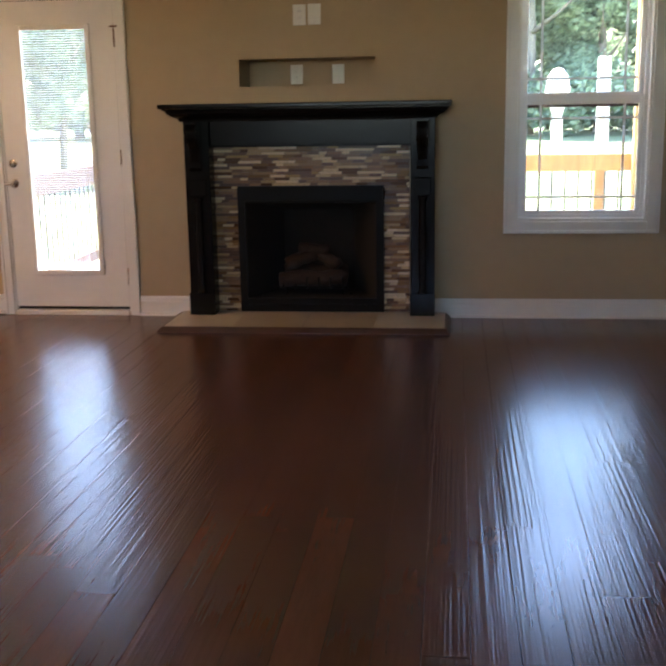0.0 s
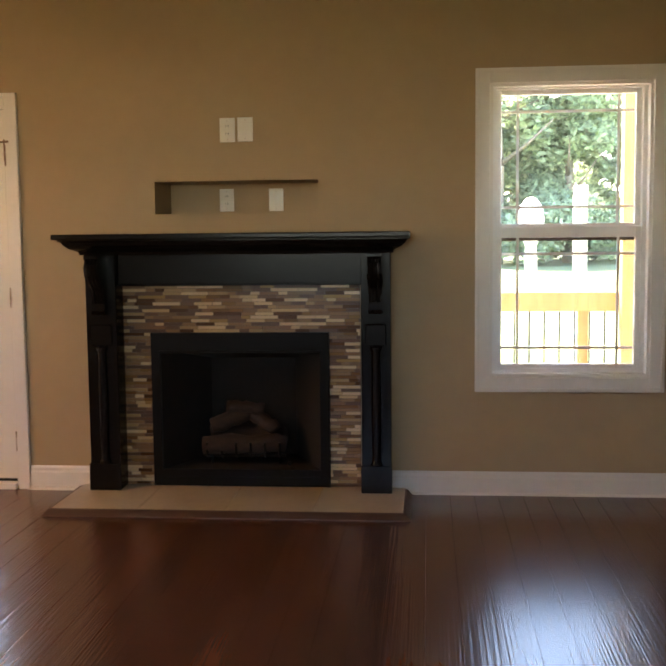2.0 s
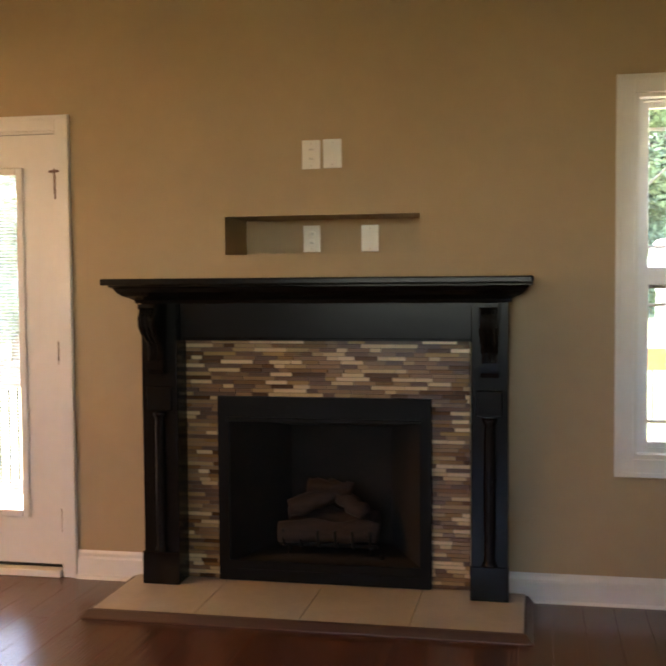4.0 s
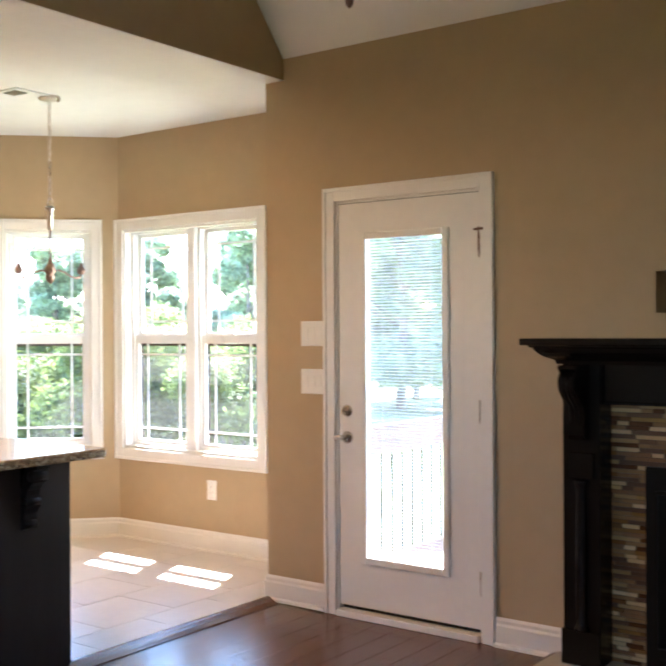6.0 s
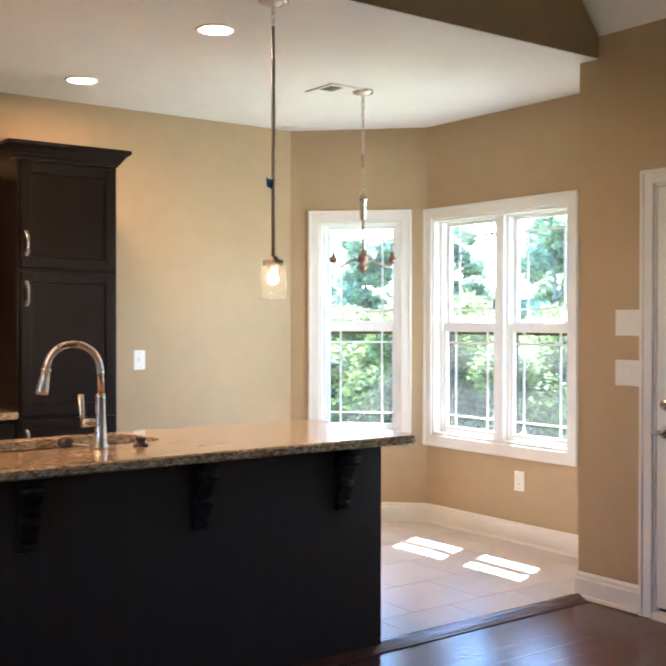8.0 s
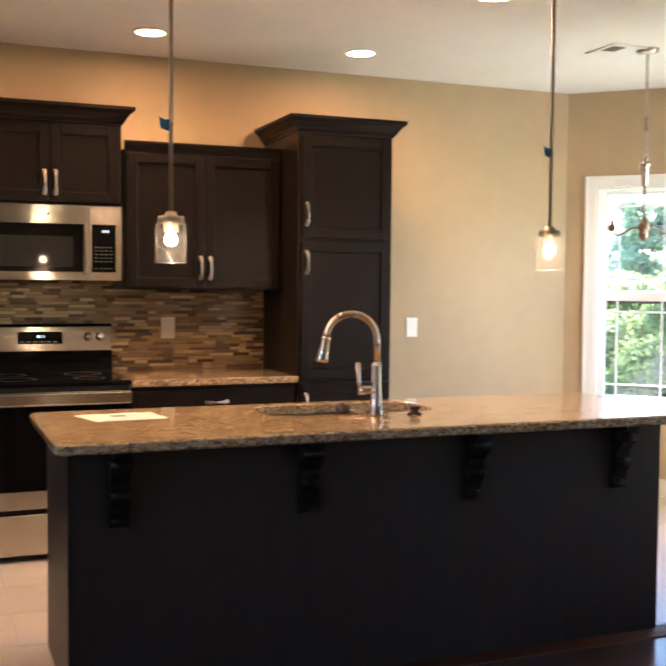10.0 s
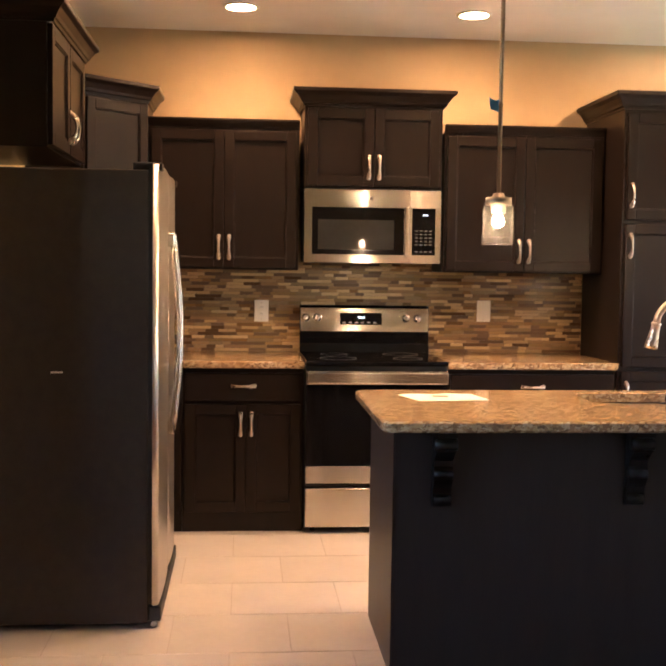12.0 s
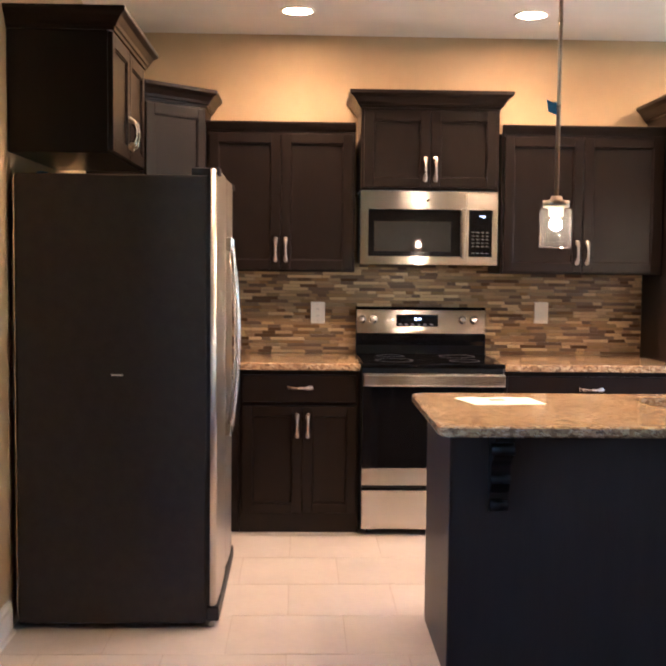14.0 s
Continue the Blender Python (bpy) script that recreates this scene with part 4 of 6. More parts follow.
CROWN = [(0, 0.0), (0.008, 0.0), (0.012, 0.012), (0.02, 0.016), (0.026, 0.03), (0.045, 0.055), (0.06, 0.066), (0.066, 0.072), (0.066, 0.09), (0, 0.09)]


def crown(path, z, parent, h=0.09, out=0.066, material=None):
    part("crown", sweep(path, [(o * out / 0.066, z + zz * h / 0.09) for o, zz in CROWN[::-1]]), material or ESPR, parent)


BK = frame_of((W, 0, 0), (0, 1, 0), (1, 0, 0))      # back wall: a is y, d is out into the room


def upper(y0, y1, z0, z1, depth, ndoors, label, group, crown_z, big, ends, htop=0.0, hz=0.11):
    c = thing("wall_cabinet", (W, (y0 + y1) / 2, z0), label, "cabinet", group)
    part("body", lbox(BK, y0, y1, 0.001, depth, z0, z1, 0.002), ESPR, c)
    w = (y1 - y0 - 0.03) / ndoors
    for i in range(ndoors):
        a0 = y0 + 0.015 + i * w + 0.002
        d = panel_door(BK, a0, a0 + w - 0.004, z0 + 0.012, z1 - 0.02 - htop, depth + 0.0005, c, ESPR)
        hx = a0 + w - 0.004 - 0.026 if i == 0 and ndoors > 1 else a0 + 0.026
        handle(BK, hx, z0 + 0.012 + hz, depth + 0.0205, d)
    e = depth + W
    path = [(W + 0.001, y0), (e, y0), (e, y1), (W + 0.001, y1)] if ends else [(e, y0), (e, y1)]
    if big:
        crown(path, crown_z, c)
    else:
        crown(path, crown_z, c, 0.05, 0.022)
    return c


upper(-4.785, -3.966, 1.392, 2.165, 0.33, 2, "espresso two-door wall cabinet next to the microwave", "kitchen wall cabinets", 2.16, False, False)
upper(-3.941, -3.184, 1.845, 2.29, 0.385, 2, "raised espresso two-door wall cabinet over the microwave", "kitchen wall cabinets", 2.285, True, True, hz=0.1)
upper(-3.16, -2.246, 1.392, 2.165, 0.33, 2, "espresso two-door wall cabinet beside the tall pantry", "kitchen wall cabinets", 2.16, False, False)


def pantry():
    y0, y1, d = -2.243, -1.668, 0.615
    c = thing("pantry_cabinet", (W, (y0 + y1) / 2, 0), "tall espresso pantry cabinet with two stacked doors", "cabinet")
    part("body", lbox(BK, y0, y1, 0.001, d, 0.0, 2.285, 0.002), ESPR, c)
    for z0, z1, hz in ((1.69, 2.255, 1.82), (0.895, 1.665, 1.55), (0.11, 0.87, 0.75)):
        dr = panel_door(BK, y0 + 0.018, y1 - 0.018, z0, z1, d + 0.0005, c, ESPR)
        handle(BK, y0 + 0.045, hz, d + 0.0205, dr)
    e = W + d
    crown([(W + 0.001, y0), (e, y0), (e, y1), (W + 0.001, y1)], 2.275, c)


pantry()


def base_cabinet(y0, y1, label):
    d = 0.60
    c = thing("base_cabinet", (W, (y0 + y1) / 2, 0), label, "cabinet", "kitchen base cabinets")
    part("body", lbox(BK, y0, y1, 0.001, d, 0.0, 0.876, 0.002), ESPR, c)
    dw = part("drawer", lbox(BK, y0 + 0.015, y1 - 0.015, d + 0.0005, d + 0.02, 0.705, 0.85, 0.004), ESPR, c)
    handle(BK, (y0 + y1) / 2, 0.783, d + 0.0205, dw, False)
    mid = (y0 + y1) / 2 + 0.015
    for a0, a1, hx in ((y0 + 0.015, mid - 0.002, mid - 0.028), (mid + 0.002, y1 - 0.015, mid + 0.028)):
        dr = panel_door(BK, a0, a1, 0.11, 0.685, d + 0.0005, c, ESPR)
        handle(BK, hx, 0.582, d + 0.0205, dr)


base_cabinet(-4.58, -3.945, "espresso base cabinet with one drawer over two doors")
base_cabinet(-3.172, -2.246, "espresso base cabinet between the range and the pantry")


def corner_cabinets():
    # slanted wall cabinet in the corner
    c = thing("corner_cabinet", (W, YL, 1.39), "slanted espresso corner wall cabinet with a crown", "cabinet", "kitchen wall cabinets")
    a, b = Vector((-4.43, -5.09)), Vector((-4.71, -4.79))
    foot = [(W + 0.001, YL + 0.001), (-4.43, YL + 0.001), tuple(a), tuple(b), (W + 0.001, -4.79)]
    part("body", extrude(foot, (0, 0, 1.39), (1, 0, 0), (0, 1, 0), (0, 0, 1), 0.9), ESPR, c)
    u = (b - a).normalized()
    m = frame_of((a.x, a.y, 0), (u.x, u.y, 0), (u.y, -u.x, 0))
    ln = (b - a).length
    dr = panel_door(m, 0.012, ln - 0.012, 1.41, 2.265, 0.0005, c, ESPR)
    handle(m, ln - 0.045, 1.52, 0.0205, dr)
    crown([(-4.43, YL + 0.001), tuple(a), tuple(b), (W + 0.001, b.y)], 2.28, c)
    # base run along the side wall, behind the fridge
    s = thing("base_cabinet", (-4.2, YL, 0), "espresso corner base cabinet beside the fridge", "cabinet", "kitchen base cabinets")
    part("body", box(W + 0.601, -3.925, YL + 0.001, -4.79, 0, 0.876, 0.002), ESPR, s)
    m2 = frame_of((-3.93, -4.79, 0), (-1, 0, 0), (0, 1, 0))
    dr = panel_door(m2, 0.01, 0.4, 0.11, 0.85, 0.0005, s, ESPR)
    k = thing("base_cabinet", (W, -5.0, 0), "espresso corner base cabinet under the granite top", "cabinet", "kitchen base cabinets")
    part("body", box(W + 0.001, W + 0.6, YL + 0.001, -4.582, 0, 0.876, 0.002), ESPR, k)
    m3 = frame_of((W + 0.6, -4.78, 0), (0, 1, 0), (1, 0, 0))
    dr = part("filler", lbox(m3, 0.0, 0.195, 0.0005, 0.018, 0.11, 0.85, 0.003), ESPR, k)
    handle(m3, 0.168, 0.72, 0.0185, dr)


corner_cabinets()


def fridge_cabinet():
    x0, x1, y1, z0, z1 = -3.80, -3.0, -5.003, 1.852, 2.325
    c = thing("wall_cabinet", (-3.4, YL, z0), "espresso two-door wall cabinet over the fridge", "cabinet", "kitchen wall cabinets")
    part("body", box(x0, x1, YL + 0.001, y1, z0, z1, 0.002), ESPR, c)
    m = frame_of((x1, y1, 0), (-1, 0, 0), (0, 1, 0))
    w = (x1 - x0) / 2
    for i in range(2):
        dr = panel_door(m, i * w + 0.006, (i + 1) * w - 0.006, z0 + 0.01, z1 - 0.015, 0.0005, c, ESPR)
        handle(m, w - 0.035 if i == 0 else w + 0.035, z0 + 0.12, 0.0205, dr)
    crown([(x0, YL + 0.001), (x0, y1 + 0.02), (x1, y1 + 0.02), (x1, YL + 0.001)][::-1], z1 - 0.012, c, 0.08, 0.055)


fridge_cabinet()


# ---------- countertops and backsplash ----------
def slab_top(name, outline, z0, z1, label, hole=None):
    bm = bmesh.new()
    a = [bm.verts.new((x, y, z0)) for x, y in outline]
    fb = bm.faces.new(a)
    r = bmesh.ops.extrude_face_region(bm, geom=[fb])
    bmesh.ops.translate(bm, verts=[v for v in r["geom"] if isinstance(v, bmesh.types.BMVert)], vec=(0, 0, z1 - z0))
    top = [e for e in bm.edges if all(abs(v.co.z - z1) < 1e-5 or abs(v.co.z - z0) < 1e-5 for v in e.verts) and abs(e.verts[0].co.z - e.verts[1].co.z) < 1e-5]
    bmesh.ops.bevel(bm, geom=top, offset=0.007, segments=3, affect="EDGES", profile=0.5)
    return single(name, bm, GRANITE, (outline[0][0], outline[0][1], z0), label, "countertop")


slab_top("countertop", [(W + 0.002, YL + 0.002), (W + 0.645, YL + 0.002), (W + 0.645, -3.943), (W + 0.002, -3.943)], 0.877, 0.915, "speckled golden granite countertop beside the fridge and range")
slab_top("countertop", [(W + 0.002, -3.174), (W + 0.645, -3.174), (W + 0.645, -2.247), (W + 0.002, -2.247)], 0.877, 0.915, "speckled golden granite countertop between the range and pantry")

bs = thing("backsplash", (W, -3.6, 0.916), "brown and tan mosaic strip tile backsplash", "backsplash")
part("backer", box(W + 0.0005, W + 0.006, -4.9, -2.246, 0.9155, 1.391), MGROUT, bs)
part("backer", box(W + 0.0005, W + 0.006, -3.965, -3.161, 1.3912, 1.437), MGROUT, bs)
mosaic("mosaic", strips((W + 0.006, 0, 0), (0, 1, 0), (1, 0, 0), [(-4.9, -2.247, 0.916, 1.391), (-3.965, -3.161, 1.391, 1.437)], 0.018, seed=9), bs, MOSAICK)
for y, z in ((-4.161, 1.152), (-2.844, 1.163)):
    pl = plate(0, 0, "outlet" if y < -4 else "switch", "plates on the backsplash", label="white wall plate on the mosaic backsplash")
    pl.matrix_basis = pose(W + 0.0115, y, z, 0, 0, 90)
pl = plate(0, 0, "switch", "", label="white switch plate on the bare kitchen wall")
pl.matrix_basis = pose(W, -1.229, 1.152, 0, 0, 90)


# ---------- microwave ----------
def digits(text, m, size, parent, name="clock_digits"):
    cu = bpy.data.curves.new(name, "FONT")
    cu.body = text
    cu.size = size
    cu.align_x = "CENTER"
    cu.align_y = "CENTER"
    tmp = bpy.data.objects.new(name, cu)
    scene.collection.objects.link(tmp)
    me = bpy.data.meshes.new_from_object(tmp.evaluated_get(bpy.context.evaluated_depsgraph_get()))
    bpy.data.objects.remove(tmp)
    me.transform(Matrix.Translation(-BASE[parent]) @ m)
    me.materials.clear()
    me.materials.append(LCD)
    ob = new(name, me)
    ob.parent = parent
    BASE[ob] = BASE[parent]
    return ob


def facing(x, y, z):
    """Text pose on a front that faces +x."""
    return pose(x, y, z, 90, 0, 90)


def microwave():
    y0, y1, z0, z1, x = -3.939, -3.186, 1.438, 1.838, -4.64
    m = thing("microwave", (W, (y0 + y1) / 2, z0), "stainless steel over-the-range microwave with a dark glass door", "microwave")
    part("case", box(W + 0.001, x - 0.03, y0 + 0.004, y1 - 0.004, z0 + 0.004, z1 - 0.002, 0.002), RUBBER, m)
    yd = -3.36
    door = part("door", holed((x - 0.0295, y0, 0), (0, 1, 0), (1, 0, 0), yd - y0, z0, z1, 0.0295, [(0.042, yd - y0 - 0.03, z0 + 0.045, z1 - 0.098)]), STEEL, m, "stainless door frame")
    part("glass", box(x - 0.025, x - 0.003, y0 + 0.0425, yd - 0.0305, z0 + 0.0455, z1 - 0.0985, 0.002), BLACKGL, door, "black glass")
    part("window", box(x - 0.0025, x - 0.0015, y0 + 0.075, yd - 0.085, z0 + 0.072, z1 - 0.165), OVENGL, door)
    pn = part("control_frame", holed((x - 0.0295, yd + 0.002, 0), (0, 1, 0), (1, 0, 0), y1 - yd - 0.002, z0, z1, 0.0285, [(0.012, y1 - yd - 0.032, z0 + 0.045, z1 - 0.098)]), STEEL, m)
    part("control_panel", box(x - 0.025, x - 0.003, yd + 0.0145, y1 - 0.0305, z0 + 0.0455, z1 - 0.0985, 0.002), BLACKGL, pn, "black glass keypad")
    yc = (yd + y1) / 2 - 0.01
    digits("7:42", facing(x - 0.0022, yc + 0.012, z1 - 0.135), 0.018, pn)
    for r in range(7):
        for k in range(4):
            if r == 1:
                continue
            part("key", box(x - 0.0029, x - 0.0021, yc - 0.045 + k * 0.026, yc - 0.03 + k * 0.026, z0 + 0.062 + r * 0.019, z0 + 0.068 + r * 0.019), KEYINK, pn)
    part("handle", box(x + 0.012, x + 0.026, yd - 0.026, yd - 0.004, z0 + 0.035, z1 - 0.09, 0.005), STEEL, door, "stainless bar handle")
    for z in (z0 + 0.05, z1 - 0.105):
        part("handle_post", box(x + 0.0005, x + 0.0119, yd - 0.022, yd - 0.008, z - 0.008, z + 0.008), STEEL, door)
    part("vent", box(W + 0.05, x - 0.05, y0 + 0.05, y1 - 0.05, z0 - 0.003, z0 + 0.0039), RUBBER, m)
    part("badge", lathe([(0.009, 0), (0.009, 0.001)], (x + 0.0001, y0 + 0.37, z1 - 0.05), (1, 0, 0), 16), NICKEL, door)


microwave()


# ---------- range ----------
def range_stove():
    y0, y1 = -3.939, -3.182
    r = thing("range", (W + 0.35, (y0 + y1) / 2, 0), "stainless and black glass electric range", "range")
    part("body", box(W + 0.03, -4.40, y0 + 0.003, y1 - 0.003, 0.03, 0.895, 0.003), RUBBER, r)
    for y in (y0 + 0.05, y1 - 0.05):
        part("foot", rod((-4.44, y, 0), (-4.44, y, 0.03), 0.015, 10), RUBBER, r)
    top = part("cooktop", box(W + 0.03, -4.365, y0, y1, 0.8955, 0.92, 0.006), BLACKGL, r, "black glass cooktop")
    for dx, dy, rr in ((-4.55, -0.19, 0.1), (-4.55, 0.19, 0.08), (-4.82, -0.19, 0.075), (-4.82, 0.19, 0.1)):
        part("burner_ring", lathe([(rr, 0), (rr, 0.0006), (rr - 0.004, 0.0006), (rr - 0.004, 0)], (dx, (y0 + y1) / 2 + dy, 0.9202), seg=40, closed=True), RING, top)
    bg = part("backguard", extrude([(0.0, 0.92), (0.075, 0.92), (0.06, 0.97), (0.062, 1.035), (0.05, 1.175), (0.04, 1.19), (0.0, 1.19)], (W + 0.008, y0, 0), (1, 0, 0), (0, 0, 1), (0, 1, 0), y1 - y0), BLACKGL, r)
    tilt = 0.05
    pf = part("control_panel", extrude([(0.0632, 1.04), (0.066, 1.04), (0.0545, 1.175), (0.0515, 1.175)], (W + 0.008, y0 + 0.004, 0), (1, 0, 0), (0, 0, 1), (0, 1, 0), y1 - y0 - 0.008), STEEL, bg, "stainless control panel")
    px = W + 0.0085 + 0.0605
    cp = part("display", box(px - 0.004, px + 0.003, -3.705, -3.46, 1.078, 1.148, 0.003), BLACKGL, bg, "black glass display")
    digits("8:11", facing(px + 0.0034, -3.578, 1.121), 0.022, bg)
    for i in range(6):
        part("key", box(px + 0.0031, px + 0.0036, -3.69 + i * 0.036, -3.672 + i * 0.036, 1.088, 1.094), INK, bg)
    for y in (-3.905, -3.838, -3.318, -3.252):
        k = part("knob", lathe([(0.024, 0), (0.024, 0.006), (0.02, 0.01), (0.0185, 0.028), (0.015, 0.031), (0, 0.031)], (px - 0.004, y, 1.118), (1, 0, 0.05), 20), STEEL, bg, "steel control knob", True)
        part("knob_grip", box(px + 0.02, px + 0.036, y - 0.004, y + 0.004, 1.101, 1.137, 0.002), STEEL, bg)
    dr = part("oven_door", box(-4.399, -4.358, y0 + 0.004, y1 - 0.004, 0.262, 0.872, 0.004), BLACKGL, r, "black glass oven door")
    part("door_top", box(-4.3575, -4.352, y0 + 0.004, y1 - 0.004, 0.80, 0.87, 0.002), STEEL, dr, "stainless upper trim")
    part("door_base", box(-4.3575, -4.352, y0 + 0.004, y1 - 0.004, 0.277, 0.368, 0.002), STEEL, dr, "stainless lower trim")
    part("window", box(-4.3578, -4.3568, y0 + 0.1, y1 - 0.1, 0.41, 0.70), BLACKGL, dr)
    part("handle", box(-4.333, -4.314, y0 + 0.006, y1 - 0.006, 0.806, 0.868, 0.006), STEEL, dr, "flat stainless bar handle")
    for y in (y0 + 0.06, y1 - 0.06):
        part("handle_post", rod((-4.352, y, 0.838), (-4.333, y, 0.838), 0.011, 12), STEEL, dr)
    part("drawer", box(-4.399, -4.355, y0 + 0.004, y1 - 0.004, 0.04, 0.25, 0.006), STEEL, r, "stainless storage drawer")


range_stove()


# ---------- fridge ----------
def fridge():
    x0, x1, yb, yf, h = -3.89, -2.98, -5.352, -4.625, 1.772
    f = thing("fridge", ((x0 + x1) / 2, (yb + yf) / 2, 0), "black-sided stainless refrigerator with curved bar handles", "refrigerator")
    part("cabinet", box(x0, x1, yb, yf, 0.025, h, 0.006), FRIDGE, f, "matt black textured side")
    part("back_edge", box(x1 - 0.02, x1 + 0.004, yb - 0.006, yb - 0.0002, 0.06, h - 0.01, 0.001), STEEL, f)
    for x in (x0 + 0.07, x1 - 0.07):
        for y in (yb + 0.08, yf - 0.06):
            part("foot", rod((x, y, 0), (x, y, 0.025), 0.018, 10), RUBBER, f)
    part("grille", box(x0 + 0.01, x1 - 0.01, yf, yf + 0.05, 0.03, 0.088, 0.006), RUBBER, f)
    part("caster", rod((x1 - 0.03, yf + 0.02, 0.012), (x1 - 0.06, yf + 0.02, 0.012), 0.012, 12), PLASTIC, f)
    xm = -3.50
    for a0, a1, nm in ((xm + 0.004, x1, "fridge_door"), (x0, xm - 0.004, "freezer_door")):
        c, w = (a0 + a1) / 2, (a1 - a0)
        rr = 0.023
        arc = [(rr - rr * math.cos(t), rr * math.sin(t)) for t in [math.pi / 2 * k / 7 for k in range(8)]]
        out = [(a0, yf + 0.0155)] + [(a0 + p, yf + 0.0165 + q) for p, q in arc] + [(a0 + rr + (w - 2 * rr) * t, yf + 0.0395 + 0.005 * (1 - (2 * t - 1) ** 2)) for t in (0.1, 0.2, 0.35, 0.5, 0.65, 0.8, 0.9)] + [(a1 - p, yf + 0.0165 + q) for p, q in arc[::-1]] + [(a1, yf + 0.0155)]
        d = part(nm, extrude(out, (0, 0, 0.095), (1, 0, 0), (0, 1, 0), (0, 0, 1), 1.70), STEELV, f, "brushed stainless door", True)
        hx = xm + 0.055 if nm == "fridge_door" else xm - 0.055
        yo = yf + 0.0475
        pts = []
        for i in range(15):
            t = i / 14
            pts.append((hx, yo + 0.012 + 0.03 * math.sin(math.pi * t), 0.72 + 0.80 * t))
        part("handle", tube(pts, 0.012, 10), STEEL, d, "curved stainless bar handle", True)
        for z in (0.72, 1.52):
            part("handle_mount", box(hx - 0.016, hx + 0.016, yo - 0.012, yo + 0.022, z - 0.028, z + 0.028, 0.006), STEEL, d)
        part("gasket", box(a0 + 0.004, a1 - 0.004, yf + 0.0002, yf + 0.0153, 0.1, 1.79), RUBBER, d)
    for x in (x1 - 0.05, x0 + 0.05):
        part("hinge_cover", box(x - 0.035, x + 0.035, yf - 0.06, yf + 0.05, h + 0.0005, h + 0.03, 0.006), RUBBER, f)
    # thin pale strip on the black side
    part("pale_mark", box(x1 + 0.0002, x1 + 0.0006, -4.99, -4.945, 1.0, 1.007), PLASTIC, f)


fridge()


# ---------- island ----------
IX0, IX1, IY0, IY1 = -3.205, -2.333, -3.808, -1.215


def island():
    x0, x1, y0, y1 = -3.10, -2.445, -3.75, -1.345
    c = thing("kitchen_island", ((x0 + x1) / 2, (y0 + y1) / 2, 0), "black painted kitchen island with scrolled corbels", "kitchen island")
    part("front_panel", box(x1 - 0.02, x1, y0, y1, LF, 0.876, 0.002), ISLW, c)
    part("back_panel", box(x0, x0 + 0.02, y0 + 0.0205, y1 - 0.0205, 0, 0.876, 0.002), ISLW, c)
    for a, b in ((y0, y0 + 0.02), (y1 - 0.02, y1)):
        part("side_panel", box(x0, x1 - 0.0205, a, b, 0, 0.876, 0.002), ISLW, c)
    part("corner_post", box(x1 - 0.055, x1 + 0.006, y0 - 0.006, y0 + 0.0, LF, 0.876, 0.003), ISLW, c)
    m = frame_of((x0, y1 - 0.03, 0), (0, -1, 0), (-1, 0, 0))
    w = (y1 - y0 - 0.06) / 5
    for i in range(5):
        d = panel_door(m, i * w + 0.006, (i + 1) * w - 0.006, 0.11, 0.685, 0.0005, c, ISLW)
        handle(m, (i + (0.88 if i % 2 == 0 else 0.12)) * w, 0.58, 0.0205, d)
        dw = part("drawer", lbox(m, i * w + 0.006, (i + 1) * w - 0.006, 0.0005, 0.02, 0.705, 0.85, 0.004), ISLW, c)
        handle(m, (i + 0.5) * w, 0.78, 0.0205, dw, False)
    out = [(0, 0.0), (0.012, 0.0), (0.03, 0.004), (0.042, 0.018), (0.042, 0.034), (0.03, 0.046), (0.034, 0.066), (0.05, 0.08), (0.068, 0.1), (0.07, 0.125), (0.058, 0.142), (0.064, 0.162), (0.09, 0.18), (0.118, 0.196), (0.13, 0.22), (0.122, 0.242), (0.14, 0.25), (0.16, 0.252), (0.16, 0.266), (0, 0.266)]
    out = [(0.66 * p, q) for p, q in out]
    for y in (-3.59, -2.915, -2.24, -1.565):
        cb = part("corbel", extrude(out, (x1 + 0.0005, y - 0.032, 0.61), (1, 0, 0), (0, 0, 1), (0, 1, 0), 0.064), CORB, c, "carved black corbel")
        for p, q, rr in ((0.02, 0.025, 0.016), (0.035, 0.115, 0.018), (0.07, 0.222, 0.021)):
            part("scroll", rod((x1 + p, y - 0.026 - 0.055 * q, 0.61 + q), (x1 + p, y + 0.026 + 0.055 * q, 0.61 + q), rr, 16), CORB, cb, "", True)


island()

SX0, SX1, SY0, SY1 = -3.115, -2.775, -2.93, -2.21


